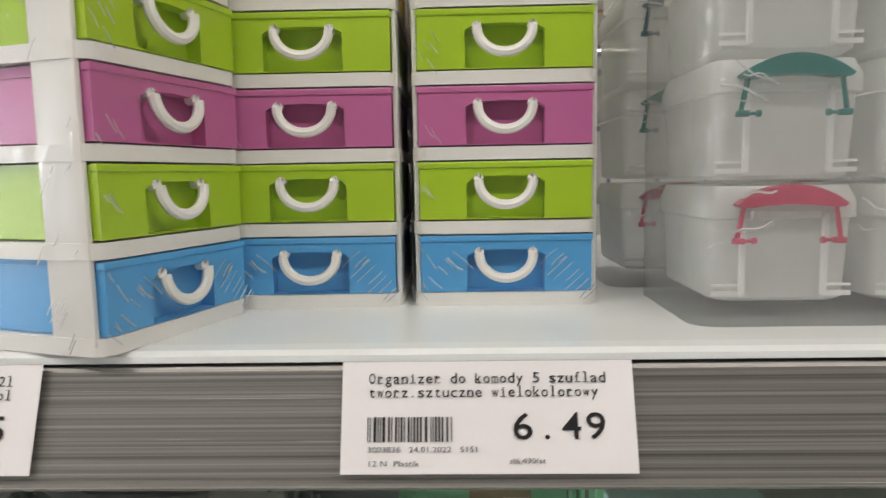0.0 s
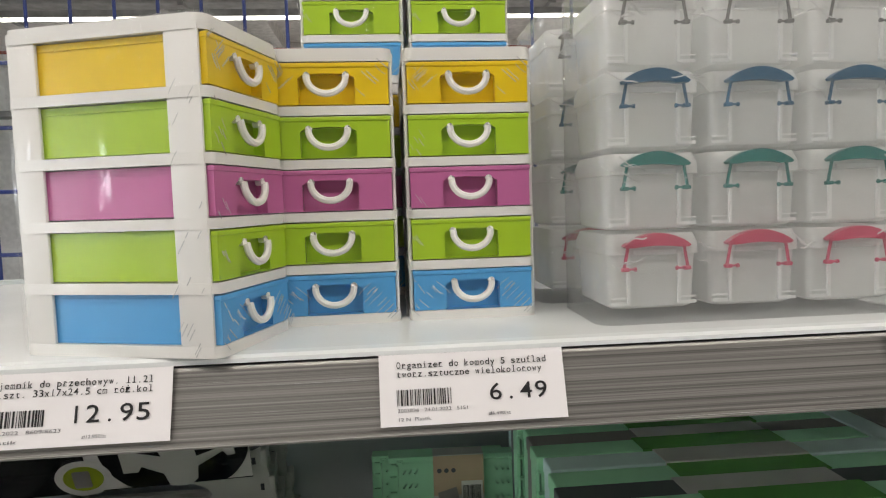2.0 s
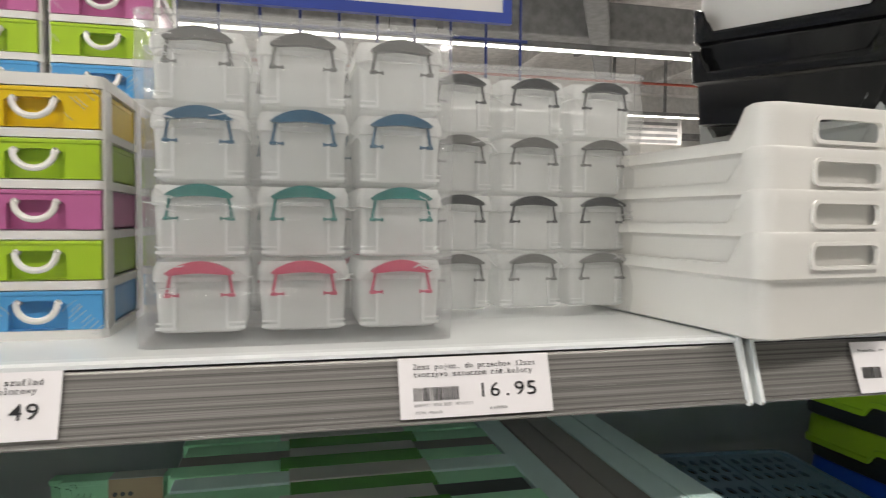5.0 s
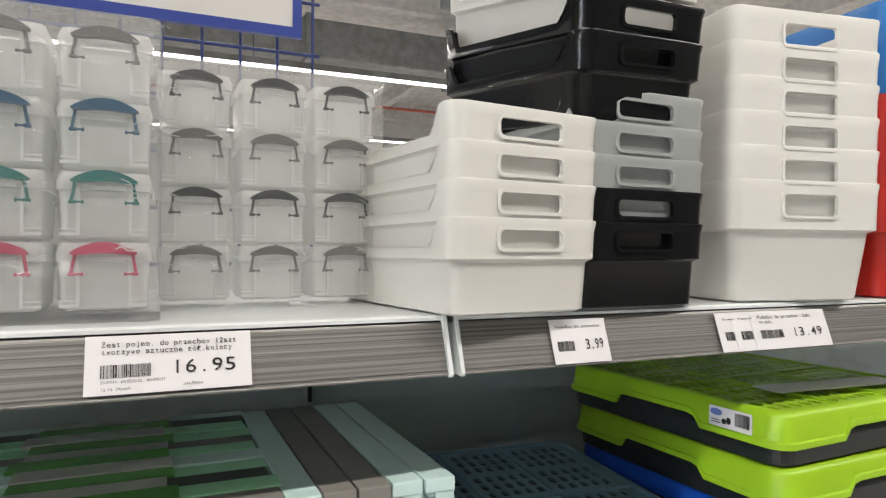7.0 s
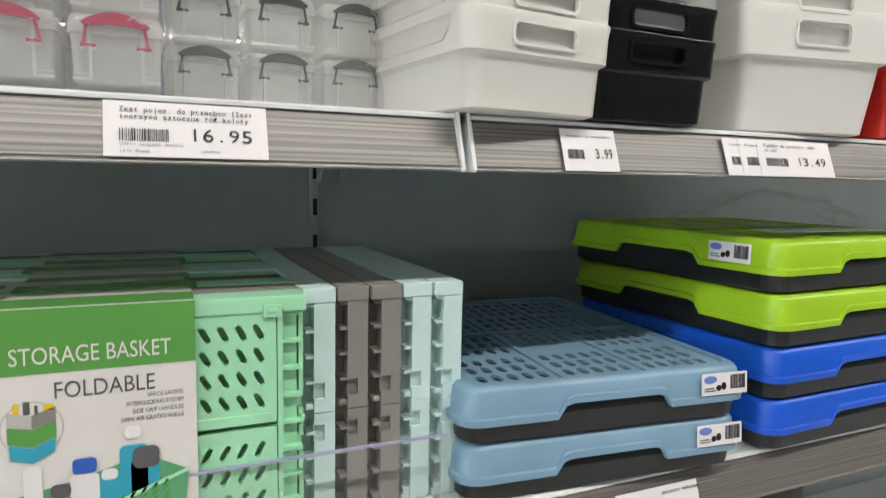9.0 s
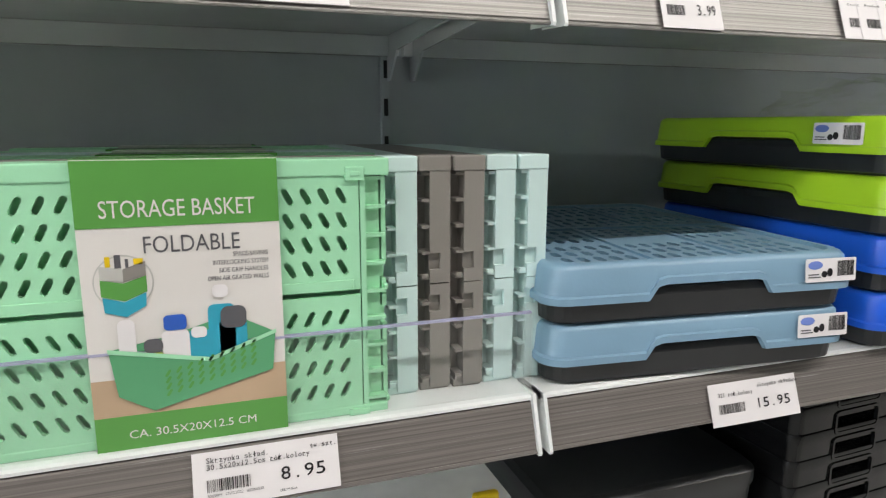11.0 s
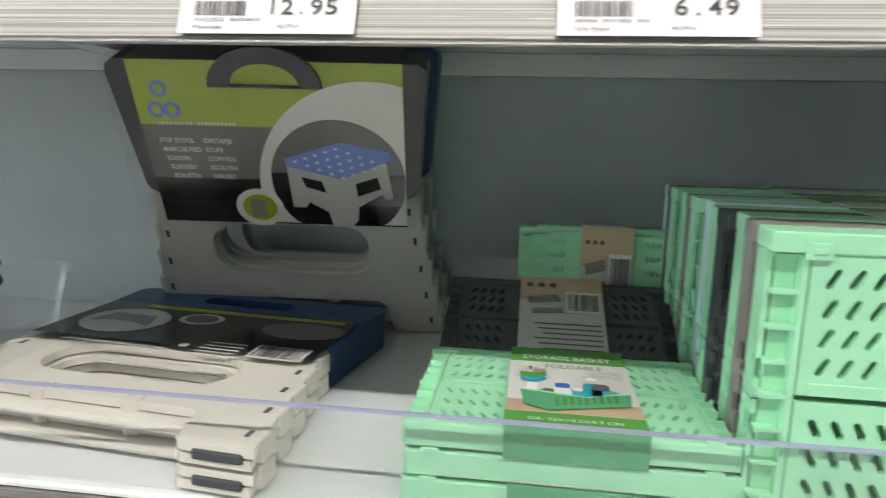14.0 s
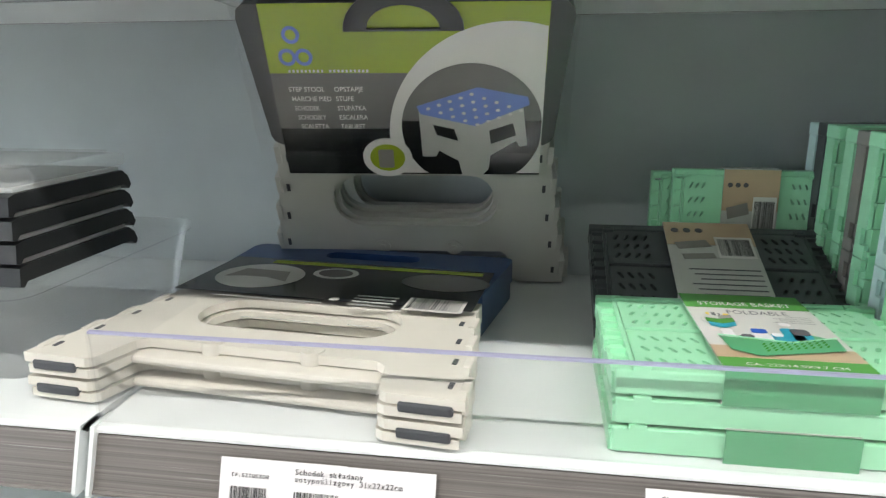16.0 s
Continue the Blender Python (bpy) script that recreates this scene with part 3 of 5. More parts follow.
def organizer(m, label, film=True):
    ob = thing("drawer_organizer", m, label, "organizer", "drawer organizers on the shelf")
    bm = bmesh.new()
    for j in range(6):
        z = OP * j
        plate(bm, rrect(0, OW, 0, OD, 0.008), depth=0.006 if j else 0.0065, m=Matrix(((1, 0, 0, 0), (0, 0, 1, 0), (0, 1, 0, z), (0, 0, 0, 1))))
    for z in (OP * 5 + 0.004,):
        plate(bm, rrect(0.0008, OW - 0.0008, 0.0008, OD - 0.0008, 0.008), depth=0.0045, m=Matrix(((1, 0, 0, 0), (0, 0, 1, 0), (0, 1, 0, z), (0, 0, 0, 1))))
    for x0, x1 in ((0.0006, 0.0030), (OW - 0.0030, OW - 0.0006)):
        block(bm, x0, x1, 0.004, 0.024, 0.003, OP * 5 + 0.003, r=0.0008)
        block(bm, x0, x1, OD - 0.022, OD - 0.004, 0.003, OP * 5 + 0.003, r=0.0008)
    block(bm, 0.002, OW - 0.002, OD - 0.005, OD - 0.0035, 0.003, OP * 5)
    part("frame", bm, WHITE, ob, "white plastic frame", True)
    for j, c in enumerate((BLUE, LIME, PINK, LIME, YELLOW)):
        z0, z1 = OP * j + 0.0068, OP * (j + 1) - 0.0012
        a, b = 0.0034, OW - 0.0034
        bm = bmesh.new()
        cx, hw = OW / 2, 0.0182
        zt = z1 - 0.0062
        hole = [(cx - hw, z0 + 0.0004), (cx + hw, z0 + 0.0004), (cx + hw, zt - 0.003), (cx + hw - 0.004, zt - 0.0006), (cx, zt), (cx - hw + 0.004, zt - 0.0006), (cx - hw, zt - 0.003)]
        plate(bm, rect(a, b, z0, z1), [hole], 0.0075, Matrix.Translation((0, 0.0006, 0)))
        block(bm, a + 0.001, b - 0.001, 0.0076, 0.0092, z0, z1)
        block(bm, a - 0.0006, b + 0.0006, -0.0002, 0.004, z1 - 0.0026, z1 + 0.0004, r=0.0006)
        block(bm, a, a + 0.0016, 0.008, OD - 0.008, z0, z1 + 0.0006)
        block(bm, b - 0.0016, b, 0.008, OD - 0.008, z0, z1 + 0.0006)
        block(bm, a - 0.0006, a + 0.001, 0.024, OD - 0.022, z1 - 0.0034, z1 - 0.0014)
        block(bm, b - 0.001, b + 0.0006, 0.024, OD - 0.022, z1 - 0.0034, z1 - 0.0014)
        block(bm, a, b, 0.008, OD - 0.008, z0, z0 + 0.0012)
        dr = part("drawer", bm, c, ob)
        zc = z1 - 0.0085
        arc = [(cx + 0.0126 * math.cos(t), -0.0012 - 0.0012 * math.sin(-t), zc + 0.0112 * math.sin(t)) for t in [math.pi + math.pi * q / 16 for q in range(17)]]
        arc = [(arc[0][0], 0.004, zc + 0.0012)] + [(arc[0][0], 0.0, zc + 0.001)] + arc + [(arc[-1][0], 0.0, zc + 0.001)] + [(arc[-1][0], 0.004, zc + 0.0012)]
        part("handle", tube(bmesh.new(), arc, 0.0023, 8), WHITE, dr, "white curved pull handle", True)
    if film:
        bm = bmesh.new()
        ring = rrect(-0.0012, OW + 0.0012, -0.0016, OD + 0.0012, 0.007)
        rnd = random.Random(5)
        loft(bm, [[(x, y, z) for x, y in ring] for z in (0.001, 0.03, 0.06, 0.09, 0.12, 0.15, OP * 5 + 0.009)], False, True)
        part("shrink_wrap", bm, FILM, ob, "clear wrinkled shrink wrap")
        # thin white tubes draw the glints on creases at corners and edges
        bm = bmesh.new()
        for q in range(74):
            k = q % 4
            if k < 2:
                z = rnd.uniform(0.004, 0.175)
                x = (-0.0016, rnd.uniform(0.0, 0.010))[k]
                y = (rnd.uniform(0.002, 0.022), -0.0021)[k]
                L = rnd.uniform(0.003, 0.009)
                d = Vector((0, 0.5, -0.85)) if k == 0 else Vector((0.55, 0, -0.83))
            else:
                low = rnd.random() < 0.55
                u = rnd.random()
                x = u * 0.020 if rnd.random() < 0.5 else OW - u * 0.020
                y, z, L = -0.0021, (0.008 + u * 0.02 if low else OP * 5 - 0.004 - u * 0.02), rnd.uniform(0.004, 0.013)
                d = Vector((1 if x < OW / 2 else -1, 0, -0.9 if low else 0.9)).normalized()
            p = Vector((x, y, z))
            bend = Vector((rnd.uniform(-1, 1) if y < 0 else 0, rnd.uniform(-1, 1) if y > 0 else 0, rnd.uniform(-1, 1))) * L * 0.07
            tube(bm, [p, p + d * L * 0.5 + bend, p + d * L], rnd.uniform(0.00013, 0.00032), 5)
        tagged(part("film_glint_crease", bm, GLINT, ob, "fine film creases with glints put in as white"), kind="stuff")
    return ob


ORG = "wrapped white organizer with blue, lime, pink and yellow drawers"
org = organizer(pose(0.124, 0.343, ZU), ORG)
copy_thing(org, pose(0.0315, 0.341, ZU, 0, 0, 1.0))
tagged(copy_thing(org, pose(0.021, 0.256, ZU, 0, 0, 73)), "turned " + ORG + " overhanging")
copy_thing(org, pose(0.135, 0.474, ZU))
copy_thing(org, pose(0.044, 0.474, ZU, 0, 0, -0.5))
STK = "stacked " + ORG
for x, r in ((0.135, 0.6), (0.044, -0.5)):
    tagged(copy_thing(org, pose(x, 0.474, ZU + OP * 5 + 0.009, 0, 0, r)), STK)


def crumple(name, m, sx, sy, sz, seed, material, label):
    ob = thing(name, m, label, "plastic film")
    bm = bmesh.new()
    bmesh.ops.create_icosphere(bm, subdivisions=4, radius=1)
    for v in bm.verts:
        p = v.co.copy()
        k = 1 + 0.35 * noise.noise(p * 3 + Vector((seed, 0, 0))) + 0.25 * noise.noise(p * 8 + Vector((0, seed, 0)))
        v.co = Vector((p.x * sx * k, p.y * sy * k, max(0, p.z * sz * k)))
    part("film", bm, material, ob)
    return ob


crumple("film_scrap", pose(-0.002, 0.33, ZU + OP * 5 + 0.0095, 0, 0, 70), 0.040, 0.020, 0.013, 3, CRINKLE, "crumpled clear shrink film on top of an organizer")


# ---- packs of small clear boxes ----
def mini_pack(m, rows, label):
    ob = thing("box_pack", m, label, "box pack", "packs of small storage boxes")
    cw, ch, dp = 0.0665, 0.0502, 0.070
    for c in range(3):
        for r, hm in enumerate(rows):
            x0, z0 = 0.006 + c * cw, 0.008 + r * ch
            bx, tw, bw, hh = x0 + cw / 2 - 0.0005, 0.0305, 0.0275, 0.0475
            bm = bmesh.new()
            rings = []
            for z, h, y0 in ((0.0, bw - 0.002, 0.002), (0.0015, bw, 0.0), (0.034, bw + 0.0015, -0.001), (0.0345, tw, -0.003), (0.041, tw, -0.003), (hh, tw - 0.002, 0.0)):
                rings.append([(bx + x, y, z0 + z) for x, y in rrect(-h, h, y0, dp - 0.004 - y0, 0.006, 3)])
            loft(bm, rings)
            box = part("storage_box", bm, FROST, ob, "small frosted clear box", True)
            bm = boxes((bx - 0.0175, bx - 0.0155, -0.0032, -0.0012, z0 + 0.003, z0 + 0.036), (bx + 0.0155, bx + 0.0175, -0.0032, -0.0012, z0 + 0.003, z0 + 0.036),
                       (bx - 0.028, bx - 0.0165, -0.0018, -0.0006, z0 + 0.0025, z0 + 0.0045), (bx + 0.0165, bx + 0.028, -0.0018, -0.0006, z0 + 0.0025, z0 + 0.0045),
                       (bx - 0.028, bx - 0.0165, -0.0018, -0.0006, z0 + 0.0065, z0 + 0.0075), (bx + 0.0165, bx + 0.028, -0.0018, -0.0006, z0 + 0.0065, z0 + 0.0075),
                       (bx - 0.0135, bx + 0.0135, -0.0045, -0.003, z0 + 0.0345, z0 + 0.0375))
            part("rib", bm, FROSTR, box, "clear moulded ribs")
            part("box_base", boxes((bx - 0.02, bx + 0.02, 0.012, 0.050, z0 + 0.0018, z0 + 0.0035)), FROSTR, box)
            top = [(bx - 0.0215 + 0.043 * q / 12, z0 + 0.0405 + 0.0078 * math.sin(math.pi * q / 12) ** 0.8) for q in range(13)]
            low = [(bx + 0.0200, z0 + 0.0392)] + [(bx + 0.0150 - 0.030 * q / 6, z0 + 0.0392 + 0.0012 * math.sin(math.pi * q / 6)) for q in range(7)] + [(bx - 0.0200, z0 + 0.0392)]
            bm = bmesh.new()
            plate(bm, top[::-1] + low[::-1], depth=0.006, m=Matrix.Translation((0, -0.0095, 0)))
            for s in (-1, 1):
                tube(bm, [(bx + s * 0.0180, -0.0064, z0 + 0.0400), (bx + s * 0.0205, -0.0062, z0 + 0.0262)], 0.0011, 6)
                block(bm, bx + s * 0.0198 - 0.0024, bx + s * 0.0198 + 0.0024, -0.008, -0.0045, z0 + 0.0245, z0 + 0.0270, r=0.0006)
                tube(bm, [(bx + s * 0.0178, -0.0062, z0 + 0.0258), (bx + s * 0.0140, -0.0062, z0 + 0.0258)], 0.0007, 6)
                tube(bm, [(bx + s * 0.0142, -0.0062, z0 + 0.0258), (bx + s * 0.0128, -0.0062, z0 + 0.0258)], 0.0014, 6)
            part("handle", bm, hm, box, "coloured clip handle")
    bm = bmesh.new()
    w, h = 3 * cw + 0.009, 4 * ch + 0.014
    ring = rrect(0, w, -0.0155, dp, 0.010)
    rings = []
    for q in range(26):
        z = h * q / 25
        pinch = 0.0026 * math.cos(2 * math.pi * z / ch) + 0.0014
        rings.append([(x, y + (pinch if y < 0 else 0) + 0.0012 * noise.noise(Vector((x * 60, z * 60, 1))), z) for x, y in ring])
    loft(bm, rings, True, True)
    part("shrink_wrap", bm, FILMP, ob, "clear glossy shrink wrap", True)
    # wavy white tubes stand for glints where the film creases between boxes
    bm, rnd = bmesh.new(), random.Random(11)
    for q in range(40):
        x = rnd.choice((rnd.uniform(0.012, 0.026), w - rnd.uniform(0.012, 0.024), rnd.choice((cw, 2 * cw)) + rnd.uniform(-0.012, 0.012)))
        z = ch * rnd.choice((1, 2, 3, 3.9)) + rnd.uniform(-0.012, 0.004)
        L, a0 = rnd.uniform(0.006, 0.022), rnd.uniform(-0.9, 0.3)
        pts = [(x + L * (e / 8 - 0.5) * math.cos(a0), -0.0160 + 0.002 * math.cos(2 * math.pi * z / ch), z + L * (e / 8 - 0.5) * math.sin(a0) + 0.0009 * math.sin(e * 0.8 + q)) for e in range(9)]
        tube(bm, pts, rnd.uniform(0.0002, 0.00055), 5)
    tagged(part("film_glint_crease", bm, GLINT, ob, "curved film creases with glints put in as white"), kind="stuff")
    bm = bmesh.new()
    for q in range(40):
        x = w * q / 39
        tube(bm, [(x, 0.0, h - 0.001), (x + 0.002, 0.0, h + 0.0015 + 0.0025 * noise.noise(Vector((q * 0.7, 0, 0)))), (x + 0.005, 0.001, h - 0.0005)], 0.0006, 4)
    part("film_seam", bm, CRINKLE, ob, "crimped film seam")
    return ob


PK = "wrapped pack of twelve clear boxes, "
pack = mini_pack(pose(0.2385, 0.306, ZU, 0, 0, 0), (HP, HT, HB, HG), PK + "pink, teal, blue, grey handles")
tagged(copy_thing(pack, pose(0.226, 0.400, ZU, 0, 0, 0.5)), PK + "coloured handles, behind another")
mini_pack(pose(0.4365, 0.392, ZU - 0.001, 0, 0, 1.0), (HG, HK, HG, HK), PK + "grey and black handles")


# ---- nesting bins ----
def bin_mesh(w, d, body, band, taper, lip, hole, notch=True):
    """An open bin: tapered body, a wider band with a slot at each short end, and lowered long sides."""
    th, n = 0.0022, 6
    zs, zt = body, body + band
    zh0, zh1 = body + band * 0.30, body + band * 0.74

    def ring(inset, z, r=0.013):
        pts = []
        x0, x1, y0, y1 = -w / 2 + inset, w / 2 - inset, inset, d - inset
        pts += [(x, y0) for x in (-w / 4, -hole, -hole * 0.5, 0, hole * 0.5, hole, w / 4)]
        pts += [(x1 - r + r * math.sin(radians(90 * q / n)), y0 + r - r * math.cos(radians(90 * q / n))) for q in range(n + 1)]
        pts += [(x1, y0 + r + (y1 - y0 - 2 * r) * q / 30) for q in range(1, 30)]
        pts += [(x1 - r + r * math.cos(radians(90 * q / n)), y1 - r + r * math.sin(radians(90 * q / n))) for q in range(n + 1)]
        pts += [(x, y1) for x in (w / 4, hole, hole * 0.5, 0, -hole * 0.5, -hole, -w / 4)]
        pts += [(x0 + r - r * math.sin(radians(90 * q / n)), y1 - r + r * math.cos(radians(90 * q / n))) for q in range(n + 1)]
        pts += [(x0, y1 - r - (y1 - y0 - 2 * r) * q / 30) for q in range(1, 30)]
        pts += [(x0 + r - r * math.cos(radians(90 * q / n)), y0 + r - r * math.sin(radians(90 * q / n))) for q in range(n + 1)]
        out = []
        for x, y in pts:
            zz = z
            if notch and z > zs + 0.0055:
                u = min(1.0, max(0.0, (min(y - y0, y1 - y) - 0.017) / 0.018))
                u = u * u * (3 - 2 * u)
                zz = min(z, zt - (zt - zs) * 0.66 * u)
            out.append((x, y, zz))
        return out
    bm = bmesh.new()
    lv = [(taper + 0.004, 0.0), (taper, 0.002), (lip + 0.001, zs - 0.001), (lip + 0.0005, zs), (0.002, zs + 0.0025), (0.002, zs + 0.005), (0.0018, zh0), (0.0012, zh1), (0.0, zt - 0.0015), (0.0005, zt),
          (th, zt), (th + 0.0012, zh1), (th + 0.0018, zh0), (th + 0.002, zs + 0.003), (lip + th, zs - 0.001), (taper + th, 0.003)]
    rings = [ring(i, z) for i, z in lv]
    rs = [[bm.verts.new(p) for p in rg] for rg in rings]
    m = len(rs[0])
    skip = {1, 2, 3, 4}
    half = 7 + (n + 1) + 29 + (n + 1)
    skip |= {half + 1, half + 2, half + 3, half + 4}
    for a in range(len(rs) - 1):
        for j in range(m):
            if a in (6, 11) and j in skip:
                continue
            bm.faces.new((rs[a][j], rs[a][(j + 1) % m], rs[a + 1][(j + 1) % m], rs[a + 1][j]))
    bm.faces.new(rs[0])
    bm.faces.new(rs[-1])
    frames = []
    for y in (0.0008, d - 0.0008 - th):
        a = rrect(-hole - 0.0022, hole + 0.0022, zh0 - 0.0022, zh1 + 0.0022, 0.006)
        b = rrect(-hole + 0.0005, hole - 0.0005, zh0 + 0.0005, zh1 - 0.0005, 0.0045)
        frames.append(plate(bmesh.new(), a, [b], 0.0044, Matrix.Translation((0, y - 0.0014, 0))))
    return bm, frames


def storage_bin(m, size, material, label, cache={}):
    key = (size, material.name)
    if key in cache:
        return tagged(copy_thing(cache[key], m), label)
    w, d, body, band, taper, lip, hole = size
    ob = thing("storage_bin", m, label, "storage bin", "stacked storage bins")
    bm, fr = bin_mesh(w, d, body, band, taper, lip, hole, d < 0.27)
    part("bin_body", bm, material, ob, "", True)
    for q in fr:
        part("handle_rim", q, material, ob)
    cache[key] = ob
    return ob


SMALL = (0.151, 0.245, 0.042, 0.035, 0.0085, 0.0055, 0.0315)
LARGE = (0.190, 0.300, 0.072, 0.052, 0.016, 0.007, 0.033)
PS, PL = 0.0292, 0.0345
wl = "white plastic storage bin with slot handles in a nested stack"
for j in range(4):
    storage_bin(pose(0.7185, 0.234, ZU + 0.0005 + PS * j, 0, 0, 6.5), SMALL, BINW, wl)
bx0, by0, br = 0.8455, 0.248, 1.0
for j, (c, nm) in enumerate(((BINB, "glossy black"), (BINB, "glossy black"), (BING, "mid-grey"), (BING, "mid-grey"), (BING, "mid-grey"))):
    storage_bin(pose(bx0, by0, ZU + 0.0005 + PS * j, 0, 0, br), SMALL, c, nm + " plastic storage bin nested in a mixed stack")
for j in range(2):
    storage_bin(pose(bx0 - 0.004, by0 - 0.004, ZU + 0.017 + PS * (5 + j) + 0.003 * j, 6 + 2 * j, -3, 5), SMALL, BINB, "glossy black storage bin tilted on top of a stack")
storage_bin(pose(bx0 + 0.002, by0 + 0.01, ZU + 0.034 + PS * 7, 12, -4, 4), SMALL, BINW, "white storage bin lying tilted on black bins")
for j in range(6):
    storage_bin(pose(1.056, 0.246, ZU + 0.0005 + PL * j, 0, 0, -9.0), LARGE, BINW, "large white plastic storage bin in a nested stack")
for j in range(7):
    storage_bin(pose(1.270, 0.240, ZU + 0.0005 + PL * j, 0, 0, -6.0), LARGE, BINR if j < 4 else BINU, ("red" if j < 4 else "blue") + " plastic storage bin in a nested stack")


# ---- foldable baskets ----
def basket_panel(w, h, cols_l, rows, c, detail):
    """The folded basket seen on its broad side: two slotted panels, a rim, ladder-like ends and clips."""
    t = 0.0275 if w > 0.25 else 0.0195
    sc = w / 0.304
    bm = bmesh.new()
    if detail:
        holes = []
        zm = h * 0.50
        for z0, z1, ang in ((zm + 0.010 * sc, h - 0.018 * sc, 62), (0.012 * sc, zm - 0.010 * sc, 62)):
            for r in range(rows):
                zc = z0 + (z1 - z0) * (r + 0.5) / rows
                for k in range(cols_l):
                    xl = 0.032 * sc + 0.0128 * sc * k
                    for s in (0, 1):
                        xc = xl + 0.004 * sc if s == 0 else w - xl - 0.004 * sc
                        up = z0 > zm * 0.9
                        a = ang if (s == 0) == up else 180 - ang
                        holes.append(slot(xc, zc, 0.0135 * sc, 0.0046 * sc, a))
        plate(bm, rect(0.023 * sc, w - 0.023 * sc, 0.006 * sc, zm - 0.003 * sc), [q for q in holes if q[0][1] < zm], 0.004, Matrix.Translation((0, 0.0015, 0)))
        plate(bm, rect(0.023 * sc, w - 0.023 * sc, zm + 0.001 * sc, h - 0.010 * sc), [q for q in holes if q[0][1] > zm], 0.004, Matrix.Translation((0, 0.0015, 0)))
        block(bm, 0.022 * sc, w - 0.022 * sc, 0.013, 0.015, 0.006, h - 0.008)
    else:
        block(bm, 0.021 * sc, w - 0.021 * sc, 0.002, t - 0.002, 0.006 * sc, h - 0.010 * sc)
    return bm, t, sc


def foldable_basket(m, w, h, c, cname, cols, rows, detail=True, sleeve=None, group="folded baskets"):
    ob = thing("folded_basket", m, cname, "basket", group)
    bm, t, sc = basket_panel(w, h, cols, rows, c, detail)
    part("panel", bm, c, ob)
    part("top_rim", boxes((0.0, w, 0.0, t, h - 0.0125 * sc, h), r=0.0012), c, ob)
    part("bottom_rim", boxes((0.003 * sc, w - 0.003 * sc, 0.001, t - 0.001, 0.0, 0.007 * sc), r=0.0012), c, ob)
    bm = bmesh.new()
    block(bm, 0.028 * sc, w - 0.028 * sc, 0.0005, 0.004, h * 0.5 + 0.001, h * 0.5 + 0.009 * sc, r=0.0006)
    part("fold_bar", bm, c, ob)
    for x0, face in ((0.002 * sc, -1), (w - 0.022 * sc, 1)):
        bm = boxes((x0 + 0.004 * sc, x0 + 0.016 * sc, t * 0.36, t - 0.002, 0.004, h - 0.010))
        for k in range(9):
            z = 0.010 * sc + (h - 0.026 * sc) * k / 8
            block(bm, x0 + 0.001, x0 + 0.019 * sc, 0.003, t * 0.38, z, z + 0.0025)
        block(bm, x0 + 0.016 * sc if x0 < w / 2 else x0, x0 + 0.020 * sc if x0 < w / 2 else x0 + 0.004 * sc, 0.002, t * 0.38, 0.006, h - 0.010)
        part("end_ladder", bm, c, ob)
        # smooth end plate with two latch windows cut into its edge and a seam at half height
        xf = x0 - 0.001 if face < 0 else x0 + 0.021 * sc
        m4 = Matrix(((0, -face, 0, xf), (1, 0, 0, 0), (0, 0, 1, 0), (0, 0, 0, 1)))
        a, b, e = t * 0.34, t - 0.0006, t * 0.66
        for zs0, zs1, w0, w1 in ((0.003, h * 0.468, h * 0.35, h * 0.42), (h * 0.473, h - 0.0125 * sc, h * 0.53, h * 0.60)):
            part("end_plate", plate(bmesh.new(), [(a, zs0), (b, zs0), (b, zs1), (a, zs1), (a, w1), (e, w1), (e, w0), (a, w0)], depth=0.0035, m=m4), c, ob)
            zt0 = zs0 + 0.004
            part("end_hook", boxes((min(xf, xf - face * 0.003), max(xf, xf - face * 0.003), 0.0025, t * 0.30, zt0, zt0 + 0.004), r=0.0006), c, ob)
    for xc in (0.026 * sc, w * 0.5, w - 0.026 * sc):
        part("clip", boxes((xc - 0.007 * sc, xc + 0.007 * sc, -0.0014, 0.003, h - 0.016 * sc, h - 0.006 * sc), (xc - 0.004 * sc, xc + 0.004 * sc, -0.0022, 0.001, h - 0.0125 * sc, h - 0.009 * sc), r=0.0006), c, ob)
        part("clip", boxes((xc - 0.008 * sc, xc + 0.008 * sc, -0.0014, 0.003, 0.0, 0.005 * sc), r=0.0006), c, ob)
    if sleeve:
        sleeve(ob, w, h, t, sc)
    return ob


def wrap_card(x0, x1, y0, y1, z0, z1, th=0.0006):
    """A card bent over the top of a basket: front, top and back in one piece."""
    return profile(bmesh.new(), [(y0, z0), (y0, z1), (y1, z1), (y1, z0), (y1 - th, z0), (y1 - th, z1 - th), (y0 + th, z1 - th), (y0 + th, z0)], x0, x1)


def sleeve_edge(card, x0, x1, t, material):
    """The part of a sleeve that runs round the lower edge of a basket lying flat."""
    part("sleeve_edge", boxes((x0, x1, -0.0036, t + 0.001, -0.0032, -0.0024)), material, card)


